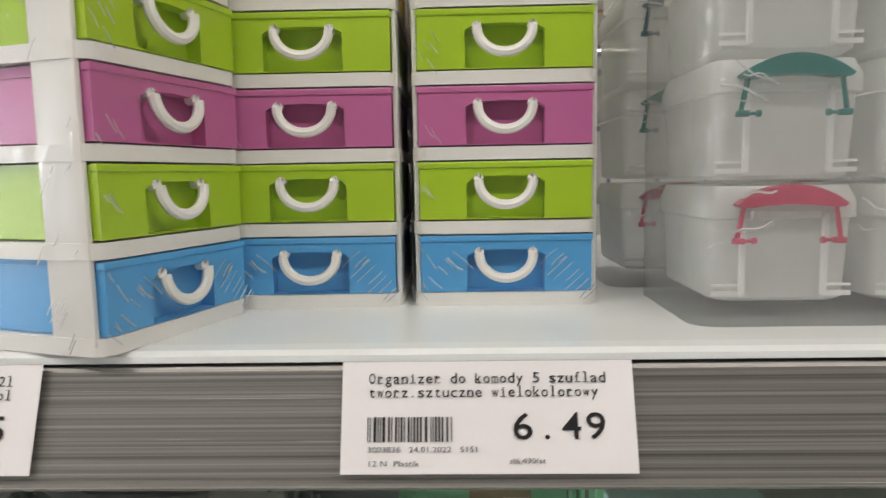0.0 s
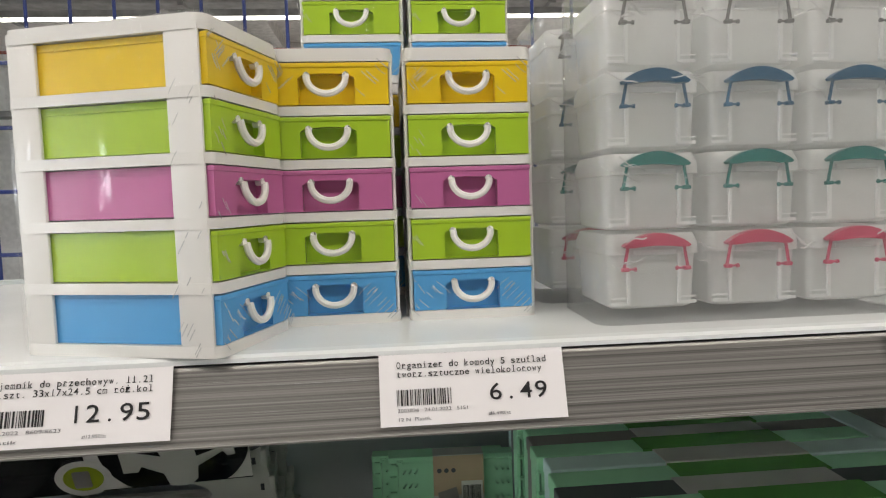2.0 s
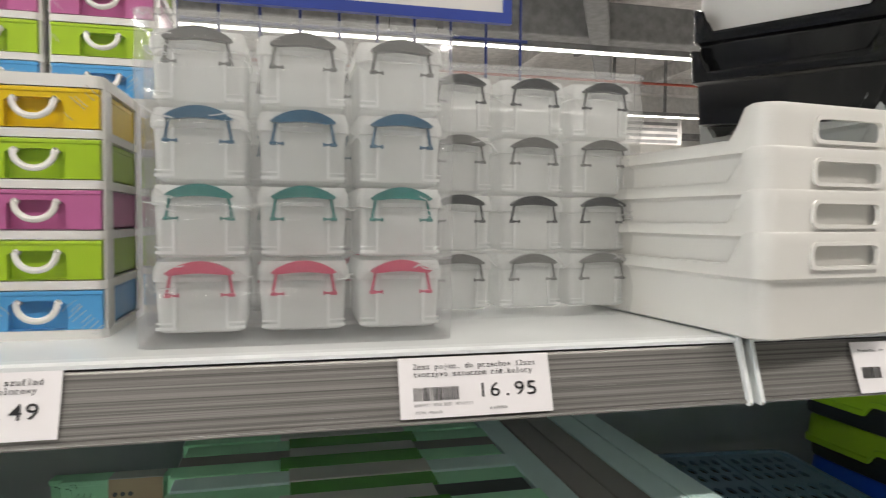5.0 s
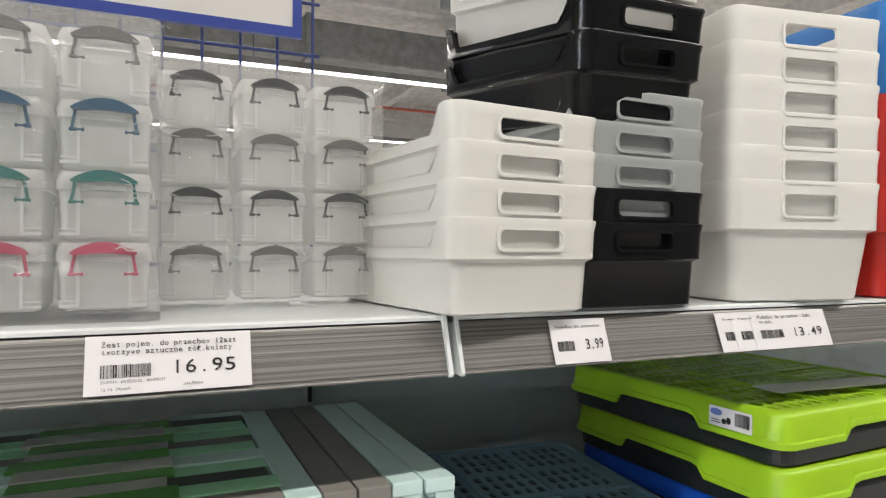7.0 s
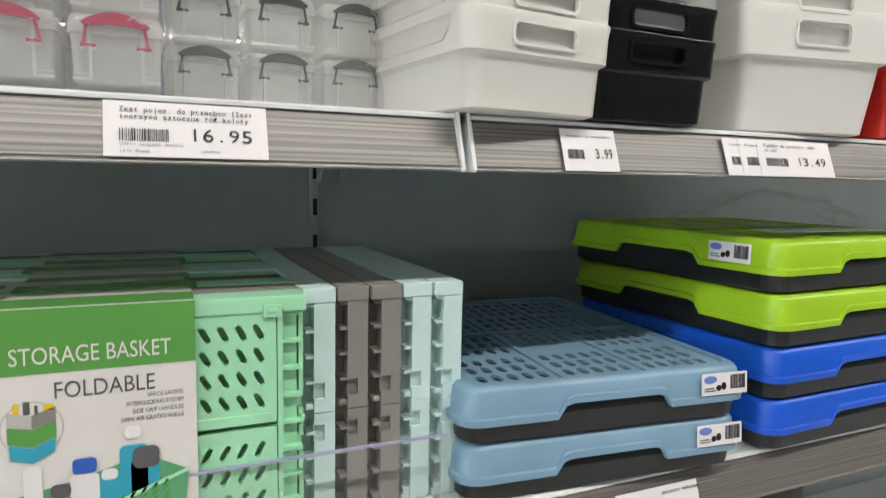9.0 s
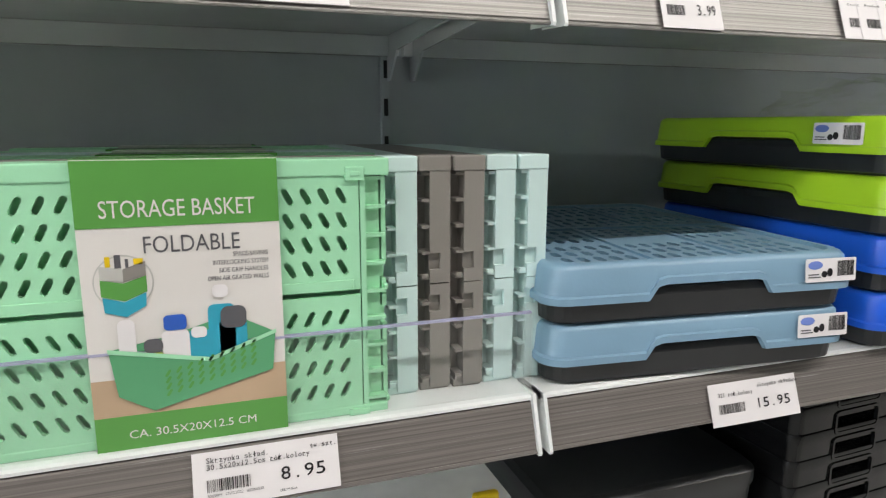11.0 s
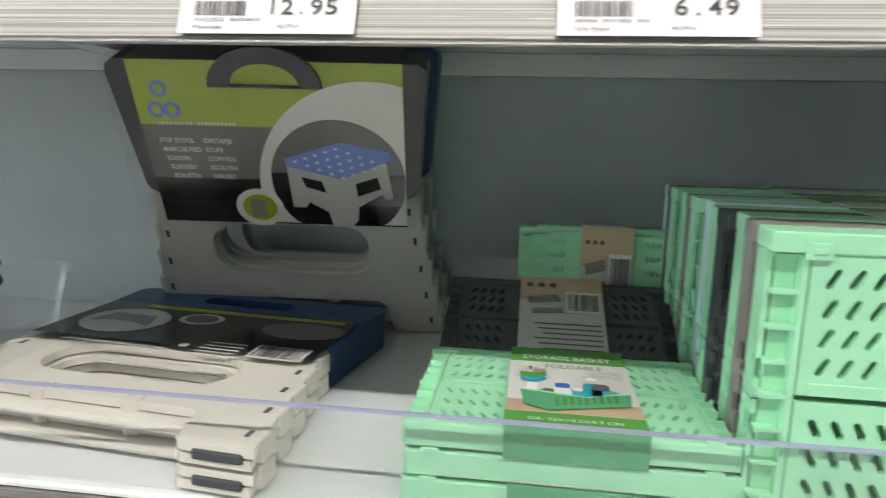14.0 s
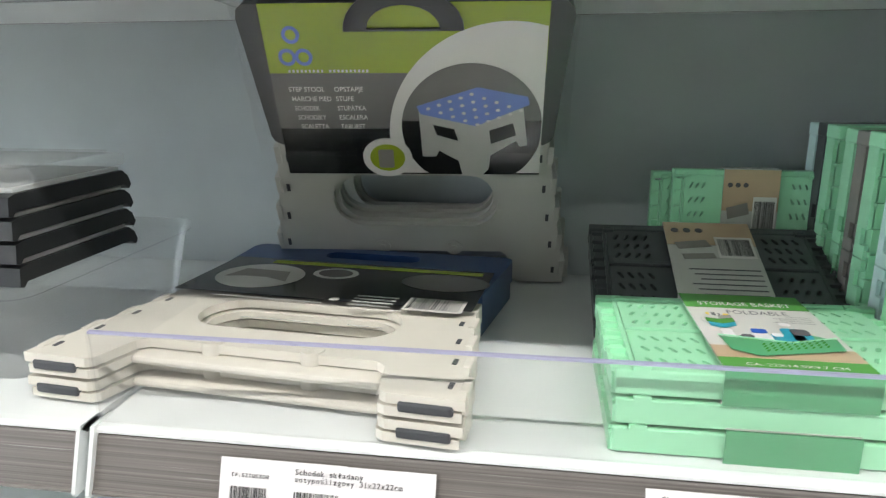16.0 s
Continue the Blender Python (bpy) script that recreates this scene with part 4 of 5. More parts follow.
def front_sleeve(ob, w, h, t, sc):
    """The printed card sleeve round the basket: green head and foot, a picture of the basket in use."""
    x0, x1 = w * 0.312, w * 0.733
    k = (x1 - x0)
    card = part("card_sleeve", wrap_card(x0, x1, -0.0036, t + 0.001, 0.0, h + 0.0018), CARDW, ob, "printed card sleeve in green and white")
    Y = -0.0040
    if sc < 0.9:
        sleeve_edge(card, x0, x1, t, PGREEN)
    P = lambda u, v: (x0 + k * u, h * v)
    R = lambda u0, u1, v0, v1: rect(x0 + k * u0, x0 + k * u1, h * v0, h * v1)
    prints("green_field", [R(0, 1, 0.785, 1.006), R(0, 1, 0.0, 0.125)], CARDG, card, Y)
    bmt = boxes((x0 - 0.0001, x1 + 0.0001, -0.0036, t + 0.0014, h + 0.0019, h + 0.0022))
    part("green_field", bmt, CARDG, card)
    prints("wood_field", [R(0, 1, 0.125, 0.26)], WOODP, card, Y)
    words("STORAGE BASKET", 0.0165 * sc, x0 + k * 0.11, h * 0.818, k * 0.76, CARDW, card, Y - 0.0004)
    words("FOLDABLE", 0.0165 * sc, x0 + k * 0.30, h * 0.695, k * 0.48, INKG, card, Y)
    for j, s in enumerate(("SPACE-SAVING", "INTERLOCKING SYSTEM", "SIDE GRIP HANDLES", "OPEN AIR GRATED WALLS")):
        wd = k * 0.0152 * len(s)
        words(s, 0.0046 * sc, x0 + k * 0.93 - wd, h * (0.668 - 0.028 * j), wd, INKG, card, Y)
    words("CA. 30.5X20X12.5 CM" if sc > 0.9 else "CA. 22X14.5X9.7 CM", 0.0085 * sc, x0 + k * 0.16, h * 0.04, k * 0.66, CARDW, card, Y - 0.0004)
    prints("inset_ring", [disc(*P(0.20, 0.60), k * 0.145, None, 32)], PGREY, card, Y)
    prints("inset_disc", [disc(*P(0.20, 0.60), k * 0.138, None, 32)], CARDW, card, Y - 0.0003)
    prints("inset_crate", [[P(0.09, 0.66), P(0.20, 0.645), P(0.20, 0.60), P(0.09, 0.615)]], PGREY, card, Y - 0.0006)
    prints("inset_crate", [[P(0.09, 0.612), P(0.20, 0.597), P(0.31, 0.62), P(0.31, 0.565), P(0.20, 0.535), P(0.09, 0.555)]], CARDG, card, Y - 0.0006)
    prints("inset_crate", [[P(0.20, 0.645), P(0.31, 0.67), P(0.31, 0.62), P(0.20, 0.60)]], TAUPE, card, Y - 0.0006)
    prints("inset_crate", [[P(0.095, 0.552), P(0.20, 0.532), P(0.305, 0.562), P(0.30, 0.515), P(0.20, 0.48), P(0.10, 0.50)]], PCYAN, card, Y - 0.0006)
    prints("inset_bottle", [R(0.12, 0.145, 0.655, 0.69), R(0.255, 0.30, 0.66, 0.68)], YELLOW, card, Y - 0.0006)
    prints("inset_bottle", [R(0.165, 0.195, 0.65, 0.695), R(0.215, 0.23, 0.65, 0.68)], INKG, card, Y - 0.0006)
    # the pictured basket and bottles
    prints("print_back", [[P(0.10, 0.365), P(0.40, 0.40), P(0.72, 0.46), P(0.95, 0.38), P(0.60, 0.33)]], PGREEN, card, Y - 0.0003)
    prints("print_bottle", [rrect(*P(0.60, 0)[:1], *P(0.74, 0)[:1], h * 0.25, h * 0.50, 0.004 * sc), R(0.50, 0.60, 0.25, 0.41), rrect(x0 + k * 0.655, x0 + k * 0.80, h * 0.26, h * 0.44, 0.003 * sc)], PCYAN, card, Y - 0.0006)
    prints("print_bottle", [rrect(x0 + k * 0.25, x0 + k * 0.37, h * 0.24, h * 0.345, 0.003 * sc)], PLIME, card, Y - 0.0009)
    prints("print_bottle", [rrect(x0 + k * 0.15, x0 + k * 0.235, h * 0.27, h * 0.47, 0.004 * sc), rrect(x0 + k * 0.36, x0 + k * 0.50, h * 0.25, h * 0.42, 0.004 * sc)], PAPER, card, Y - 0.0005)
    prints("print_cap", [rrect(x0 + k * 0.27, x0 + k * 0.365, h * 0.345, h * 0.395, 0.004 * sc), rrect(x0 + k * 0.665, x0 + k * 0.80, h * 0.41, h * 0.49, 0.005 * sc)], INKG, card, Y - 0.0010)
    prints("print_cap", [rrect(x0 + k * 0.375, x0 + k * 0.49, h * 0.42, h * 0.475, 0.003 * sc)], PBLUE, card, Y - 0.0010)
    prints("print_cap", [rrect(x0 + k * 0.51, x0 + k * 0.59, h * 0.385, h * 0.425, 0.003 * sc), rrect(x0 + k * 0.63, x0 + k * 0.71, h * 0.525, h * 0.57, 0.003 * sc)], PAPER, card, Y - 0.0010)
    hl = []
    for r in range(4):
        for q in range(9):
            u = 0.38 + 0.056 * q
            hl.append(slot(*P(u, 0.225 + 0.024 * r + 0.010 * (q - 3)), 0.0058 * sc, 0.0018 * sc, 55))
    bm = bmesh.new()
    plate(bm, [P(0.10, 0.355), P(0.60, 0.295), P(0.95, 0.375), P(0.93, 0.24), P(0.30, 0.135), P(0.13, 0.20)][::-1], depth=0.0002, m=Matrix.Translation((0, Y - 0.0013, 0)))
    part("print_crate", bm, PGREEN, card)
    prints("print_slot", hl, CARDG, card, Y - 0.0017)
    prints("print_edge", [[P(0.095, 0.372), P(0.60, 0.310), P(0.955, 0.392), P(0.955, 0.377), P(0.60, 0.295), P(0.095, 0.357)]], MINT, card, Y - 0.0017)


def back_sleeve(ob, w, h, t, sc):
    """The sleeve's kraft-brown back with a bar code and small print."""
    x0, x1 = w * 0.33, w * 0.70
    k = x1 - x0
    card = part("card_sleeve", wrap_card(x0, x1, -0.0036, t + 0.001, 0.0, h + 0.0018), PGREY, ob, "grey-brown card sleeve with bar code")
    if sc < 0.9:
        sleeve_edge(card, x0, x1, t, PGREEN)
    prints("brown_field", [rect(x0, x1, h * 0.72, h * 1.006)], WOODP, card, -0.0040)
    prints("print_mark", [disc(x0 + k * (0.12 + 0.14 * j), h * 0.90, k * 0.045) for j in range(3)], INKG, card, -0.0044)
    prints("print_crate", [[(x0 + k * 0.08, h * 0.74), (x0 + k * 0.45, h * 0.78), (x0 + k * 0.50, h * 0.70), (x0 + k * 0.12, h * 0.66)], [(x0 + k * 0.14, h * 0.60), (x0 + k * 0.50, h * 0.62), (x0 + k * 0.52, h * 0.56), (x0 + k * 0.16, h * 0.54)]], TAUPE, card, -0.0044)
    prints("bar_code_field", [rect(x0 + k * 0.55, x0 + k * 0.97, h * 0.56, h * 0.82)], CARDW, card, -0.0044)
    prints("barcode", bars(x0 + k * 0.58, x0 + k * 0.94, h * 0.59, h * 0.79, 5), INK, card, -0.0048)
    prints("small_print", [rect(x0 + k * (0.18 + 0.05 * (j % 3)), x0 + k * 0.95, h * (0.42 - 0.055 * j), h * (0.432 - 0.055 * j)) for j in range(7)], INKG, card, -0.0044)


BW, BH = 0.304, 0.198
foldable_basket(pose(0.2325, 0.2755, ZL), BW, BH, MINT, "mint green folded storage basket standing in a printed card sleeve", 5, 4, True, front_sleeve)
seq = (TAUPE, MINT, CHAR, MINT, PALE, MINT, TAUPE, MINT, MINT, CHAR, PALE)
for j, c in enumerate(seq):
    nm = {"mint_plastic": "mint green", "taupe_plastic": "taupe grey", "charcoal_plastic": "charcoal", "pale_blue_plastic": "pale blue"}[c.name]

    def plain_sleeve(ob, w, h, t, sc, j=j):
        x0, x1 = w * (0.33 - 0.01 * (j % 3)), w * (0.73 + 0.01 * (j % 2))
        part("card_sleeve", wrap_card(x0, x1, -0.0008, t + 0.0004, 0.0, h + 0.0014), (CARDG, PGREY)[(j + 1) % 2], ob, "card sleeve")
    foldable_basket(pose(0.234 + 0.003 * math.sin(j * 2.1), 0.3055 + 0.0283 * j, ZL), BW, BH + 0.001 * math.sin(j * 1.7), c, nm + " folded basket standing in a row behind another", 4, 3, False, plain_sleeve)
for j, (c, nm, x) in enumerate(((PALE, "pale blue", 0.5385), (TAUPE, "taupe grey", 0.5675), (TAUPE, "taupe grey", 0.5965), (PALE, "pale blue", 0.6255), (PALE, "pale blue", 0.6545))):
    foldable_basket(pose(x, 0.6030 + 0.002 * (j % 2), ZL, 0, 0, -90), BW, BH, c, nm + " folded basket standing end-on beside others", 4, 3, False)
SW, SH = 0.220, 0.150
flat = lambda x, y, z, rz: pose(x, y, z, -90, 0, rz)
for j in range(3):
    foldable_basket(flat(0.0155 + 0.0015 * (j % 2), 0.286 - 0.001 * j, ZL + 0.0203 * (3 - j) - 0.0005, 0), SW, SH, MINT, "small mint green folded basket lying flat in a stack", 5, 3, j == 0, (front_sleeve, None, back_sleeve)[j], "small folded baskets")
foldable_basket(pose(0.016, 0.442, ZL + 0.046, -67, 0, 0), SW, 0.128, CHAR, "small charcoal folded basket leaning back in its sleeve", 4, 3, True, back_sleeve, "small folded baskets")
foldable_basket(pose(0.018, 0.451, ZL + 0.0265, -67, 0, 0), SW, 0.128, CHAR, "small charcoal folded basket leaning under another", 4, 3, False, None, "small folded baskets")
for j in range(2):
    foldable_basket(pose(0.102 - 0.018 * j, 0.582 + 0.024 * j, ZL + 0.003, -3, 0, -2), SW * 0.66, 0.147 - 0.006 * j, MINT, "small green folded basket standing against the back panel", 3, 4, True, back_sleeve if j == 0 else None, "small folded baskets")


# ---- folding crates ----
def folding_crate(m, w, d, h, c, cname, stickers=(), side=False):
    """A folded crate: slotted lid-like top shell with rounded corners and grip notches, over a dark tray."""
    ob = thing("folding_crate", m, cname, "crate", "stacked folding crates")

    def ring(i, z, lift=0.0):
        out = []
        for x, y in rrect(i, w - i, i, d - i, 0.022, 6):
            out.append((x, y, z))
        res = []
        n = len(out)
        for q in range(n):
            a, b = Vector(out[q]), Vector(out[(q + 1) % n])
            res.append(tuple(a))
            if (b - a).length > 0.1:
                L = (b - a).length
                for f in (0.27, 0.30, 0.33, 0.67, 0.70, 0.73):
                    p = a.lerp(b, f)
                    if lift and 0.30 <= f <= 0.70:
                        p.z += lift * (1.0 if 0.32 < f < 0.68 else 0.85)
                    res.append(tuple(p))
        return res
    zs = h * 0.36
    bm = bmesh.new()
    loft(bm, [ring(0.0036, zs, 0.014), ring(0.0, zs, 0.014), ring(0.0, zs + 0.006, 0.014), ring(0.002, zs + 0.0075, 0.014), ring(0.004, h - 0.005), ring(0.0065, h - 0.0014), ring(0.009, h), ring(0.014, h), ring(0.015, h - 0.0035)], False, False)
    shell = part("shell", bm, c, ob, "", True)
    holes = []
    nx, ny = 3, 4
    for gx in range(nx):
        for gy in range(ny):
            x0, x1 = 0.020 + (w - 0.04) * gx / nx + 0.006, 0.020 + (w - 0.04) * (gx + 1) / nx - 0.006
            y0, y1 = 0.020 + (d - 0.04) * gy / ny + 0.006, 0.020 + (d - 0.04) * (gy + 1) / ny - 0.006
            if gx == 1 and gy in (1,):
                y0 += 0.03
            kx, ky = 5, 3
            for a in range(kx):
                for b in range(ky):
                    holes.append(slot(x0 + (x1 - x0) * (a + 0.5) / kx, y0 + (y1 - y0) * (b + 0.5) / ky, (y1 - y0) / ky * 0.84, (x1 - x0) / kx * 0.56, 90, 2))
    bm2 = bmesh.new()
    plate(bm2, rect(0.014, w - 0.014, 0.014, d - 0.014), holes, 0.003)
    for v in bm2.verts:
        v.co = Vector((v.co.x, v.co.z, h - 0.0035 - v.co.y))
    part("slotted_top", bm2, c, ob)
    for gx in range(1, nx):
        x = 0.020 + (w - 0.04) * gx / nx
        part("top_rib", boxes((x - 0.003, x + 0.003, 0.016, d - 0.016, h - 0.004, h - 0.0012)), c, ob)
    part("top_rib", boxes((0.016, w - 0.016, d / 2 - 0.006, d / 2 + 0.006, h - 0.004, h - 0.0008)), c, ob)
    bm = bmesh.new()
    loft(bm, [[(x, y, z) for x, y in rrect(i, w - i, i, d - i, 0.02, 4)] for i, z in ((0.012, 0.0), (0.007, 0.003), (0.005, zs + 0.004), (0.007, h * 0.55))])
    part("tray", bm, BLACKP, ob, "black plastic tray")
    for face in stickers:
        if face == "front":
            mm = Matrix.Translation((w - 0.062, -0.0012, h - 0.0265)) @ pose(0, 0, 0, -5)
        else:
            mm = Matrix.Translation((-0.0012, 0.090, h - 0.028)) @ pose(0, 0, 0, 0, 0, -90)
        bm = bmesh.new()
        plate(bm, rrect(0, 0.055, 0, 0.0215, 0.0015, 2), depth=0.0004, m=mm)
        stk = part("sticker", bm, PAPER, ob, "white sticker with bar code")
        prints("barcode", bars(0.034, 0.052, 0.005, 0.019, 3), INK, stk, -0.0005, mm)
        prints("print_mark", [disc(0.010, 0.0155, 0.0078, 0.0038)], PSTOOL, stk, -0.0005, mm)
        prints("print_mark", [disc(0.020, 0.007, 0.003), disc(0.026, 0.0085, 0.003, 0.0038)], INK, stk, -0.0005, mm)
        prints("small_print", [rect(0.003, 0.016, 0.004, 0.005), rect(0.003, 0.014, 0.0065, 0.0075)], INKG, stk, -0.0005, mm)
    return ob


CH = 0.0535
c1 = folding_crate(pose(0.668, 0.268, ZL + 0.0005, 0, 0, -5.0), 0.312, 0.395, CH, STEELB, "steel blue folding crate with slotted top in a stack", ("front",))
copy_thing(c1, pose(0.666, 0.266, ZL + CH + 0.001, 0, 0, -5.4))
GP, GX = 0.0578, 1.014
c3 = folding_crate(pose(GX + 0.006, 0.246, ZL + 0.0005, 0, 0, 1.5), 0.33, 0.35, 0.0572, ROYAL, "royal blue folding crate with slotted top in a stack")
copy_thing(c3, pose(GX + 0.004, 0.244, ZL + 0.0005 + GP, 0, 0, 1.0))
folding_crate(pose(GX, 0.240, ZL + 0.0005 + GP * 2, 0, 0, 2), 0.33, 0.35, 0.0572, GREENC, "apple green folding crate with slotted top in a stack")
folding_crate(pose(GX - 0.003, 0.241, ZL + 0.0005 + GP * 3, 0, 0, 3), 0.33, 0.35, 0.0572, GREENC, "apple green folding crate with bar-code sticker on top of a stack", ("side",))
tag = thing("card_tag", pose(GX + 0.12, 0.33, ZL + 0.0005 + GP * 4 + 0.001, 0, 0, -4), "white paper insert lying on a green crate", "paper tag")
part("paper", boxes((-0.04, 0.16, -0.02, 0.02, 0, 0.001)), PAPER, tag)
crumple("film_bag", pose(1.20, 0.42, ZL + 0.0005 + GP * 4 + 0.001), 0.13, 0.09, 0.045, 9, sheer("thin_bag_film", (0.5, 0.6, 0.5), 0.012, 0.12, 0.04, 0.8, 30), "clear plastic bag lying on the crates")


# ---- step stools ----
def stool_shape():
    """Outline of a folded stool side in metres, feet at z = 0 and seat end at z = 0.30."""
    legs = [(-0.172, 0.0), (-0.118, 0.0), (-0.112, 0.004), (-0.104, 0.040), (-0.096, 0.046), (0.096, 0.046), (0.104, 0.040), (0.112, 0.004), (0.118, 0.0), (0.172, 0.0), (0.142, 0.196), (-0.142, 0.196)]
    grip = rrect(-0.092, 0.092, 0.083, 0.150, 0.032, 6)
    return legs, grip


def step_stool(m, leg_mat, seat_mat, label, card, layers=2):
    ob = thing("step_stool", m, label, "step stool", "folded step stools")
    legs, grip = stool_shape()
    for q in range(layers):
        y = 0.0185 * q
        bm = bmesh.new()
        plate(bm, legs[::-1], [grip], 0.0075, Matrix.Translation((0, y, 0)))
        g2 = rrect(-0.088, 0.088, 0.088, 0.147, 0.029, 6)
        plate(bm, legs[::-1], [g2], 0.007, Matrix.Translation((0, y + 0.0095, 0)) @ Matrix.Diagonal((0.985, 1, 0.985, 1)))
        lg = part("leg_panel", bm, leg_mat, ob)
        for s in (-1, 1):
            for k in range(5):
                z = 0.012 + 0.038 * k
                xe = s * (0.1700 - z * 0.030 / 0.196)
                part("hinge", boxes((xe - 0.0035, xe + 0.0035, y - 0.0012, y + 0.017, z, z + 0.022), r=0.0015), leg_mat, lg)
                part("hinge_gap", boxes((xe - s * 0.010 - 0.0018, xe - s * 0.010 + 0.0018, y - 0.0006, y + 0.001, z + 0.003, z + 0.012)), PAD, lg)
            part("foot_pad", boxes((s * 0.145 - 0.019, s * 0.145 + 0.019, y + 0.005, y + 0.0125, -0.002, 0.004), r=0.0018), PAD, lg, "grey rubber foot pad")
            bm = bmesh.new()
            plate(bm, disc(s * 0.042, 0.052, 0.0095), depth=0.012, m=Matrix.Translation((0, y - 0.0016, 0)))
            plate(bm, disc(s * 0.042, 0.052, 0.004), depth=0.012, m=Matrix.Translation((0, y - 0.0026, 0)))
            part("pivot", bm, leg_mat, lg)
        part("tread_plate", boxes((-0.104, 0.104, y + 0.009, y + 0.016, 0.030, 0.050), r=0.003), TREAD if leg_mat is GREYC else leg_mat, lg)
    th = 0.0185 * layers + 0.004
    bm = bmesh.new()
    seat = [(-0.146, 0.200), (-0.143, 0.194), (-0.136, 0.190), (0.136, 0.190), (0.143, 0.194), (0.146, 0.200), (0.157, 0.322), (0.155, 0.331), (0.148, 0.336), (-0.148, 0.336), (-0.155, 0.331), (-0.157, 0.322)]
    grip2 = [(x, z) for x, z in rrect(-0.056, 0.056, 0.292, 0.318, 0.0125, 5)]
    plate(bm, seat, [grip2], th, Matrix.Translation((0, -0.004, 0)))
    part("seat", bm, seat_mat, ob, "rounded folded seat")
    if card:
        card(ob, th)
    return ob


def front_card(ob, th):
    """The printed display card: lime head, dark field, white circle with a picture of the opened stool."""
    Y = -0.0062
    x0, x1, z0, z1 = -0.1335, 0.1335, 0.156, 0.337
    card = part("display_card", boxes((x0, x1, Y, Y + 0.0006, z0, z1), (x0, x1, Y, th + 0.001, z1, z1 + 0.0006)), CARDK, ob, "printed black and lime card")
    k, hh = x1 - x0, z1 - z0
    R = lambda u0, u1, v0, v1: rect(x0 + k * u0, x0 + k * u1, z0 + hh * v0, z0 + hh * v1)
    prints("lime_field", [R(0, 1, 0.63, 1.0)], CARDL, card, Y - 0.0003)
    prints("grey_field", [R(0, 1, 0.30, 0.63)], CARDGR, card, Y - 0.0003)
    cx, cz, ri = x0 + k * 0.735, z0 + hh * 0.30, 0.071
    ox, oz, ro = x0 + k * 0.87, z0 + hh * 0.24, 0.120
    arc = [(ox + ro * math.cos(t), oz + ro * math.sin(t)) for t in [radians(73.5 + 124 * q / 30) for q in range(31)]]
    arc = [p for p in arc if p[1] > z0 + 0.003 and p[0] < x1]
    top = [(x1, z0 + 0.002)] + arc + [(arc[-1][0] + 0.002, z0 + 0.002)]
    prints("white_field", [top], CARDW, card, Y - 0.0006)
    dsc = [(x, max(z, z0 + 0.001)) for x, z in disc(cx, cz, ri, ri * 0.98, 48)]
    dsc = [(min(x, x1 - 0.001), z) for x, z in dsc]
    prints("dark_disc", [dsc], CARDK, card, Y - 0.0009)
    up = [(x, z) for x, z in dsc if z >= cz + 0.005]
    prints("grey_disc", [up], CARDGR, card, Y - 0.0012)
    prints("white_disc", [disc(x0 + k * 0.405, z0 + hh * 0.115, 0.026, 0.023)], CARDW, card, Y - 0.0015)
    prints("lime_disc", [disc(x0 + k * 0.405, z0 + hh * 0.115, 0.0185, 0.016)], CARDL, card, Y - 0.0018)
    prints("print_stool", [rrect(x0 + k * 0.37, x0 + k * 0.43, z0 + hh * 0.05, z0 + hh * 0.17, 0.002)], TAUPE, card, Y - 0.0021)
    # pictured stool
    S = lambda u, v: (cx + u * 0.00098, cz + 0.012 + v * 0.00084)
    prints("print_stool", [[S(-54, 12), S(2, -6), S(2, -80), S(-10, -78), S(-14, -58), S(-34, -44), S(-38, -52), S(-52, -52)][::-1], [S(2, -6), S(52, 14), S(58, -36), S(50, -38), S(46, -30), S(20, -50), S(18, -70), S(12, -78), S(2, -80)][::-1]], PGREY, card, Y - 0.0018)
    prints("print_gap", [[S(-40, -8), S(-18, -14), S(-14, -30), S(-36, -22)], [S(18, -16), S(42, -6), S(46, -22), S(20, -34)]], CARDK, card, Y - 0.0021)
    prints("print_seat", [[S(-56, 16), S(6, 40), S(56, 28), S(58, 18), S(4, -10), S(-52, 6)]], PSTOOL, card, Y - 0.0021)
    dots = [disc(*S(-44 + 12.5 * a + 11.0 * b, 13 - 5.2 * a + 4.6 * b), 0.0022, 0.0016, 8) for a in range(5) for b in range(5)]
    prints("print_dot", dots, CARDW, card, Y - 0.0024)
    rings = bmesh.new()
    for px, pz in ((0.10, 0.84), (0.075, 0.72), (0.135, 0.72)):
        plate(rings, disc(x0 + k * px, z0 + hh * pz, 0.0085, None, 20), [disc(x0 + k * px, z0 + hh * pz, 0.0052, None, 20)], 0.0002, Matrix.Translation((0, Y - 0.0008, 0)))
    part("print_mark", rings, PSTOOL, card)
    prints("small_print", [rect(x0 + k * (0.07 + 0.015 * q), x0 + k * (0.078 + 0.015 * q), z0 + hh * 0.635, z0 + hh * 0.65) for q in range(20) if q != 9], CARDW, card, Y - 0.0006)
    for j, (a, b) in enumerate((("STEP STOOL", "OPSTAPJE"), ("MARCHE PIED", "STUFE"), ("SCHODEK", "STUPÁTKA"), ("SCHODÍKY", "ESCALERA"), ("SCALETTA", "TABURET"))):
        z, xo = z0 + hh * (0.525 - 0.056 * j), 0.0016 * j
        words(a, 0.0072, x0 + 0.0155 + xo, z, 0.0036 * len(a), CARDW, card, Y - 0.0006, bold=0.0001)
        words(b, 0.0072, x0 + 0.061 + xo * 0.3, z, 0.0036 * len(b), CARDW, card, Y - 0.0006, bold=0.0001)
    dome = [(0.056 * math.cos(radians(180 * q / 16)), 0.312 + 0.040 * math.sin(radians(180 * q / 16))) for q in range(17)]
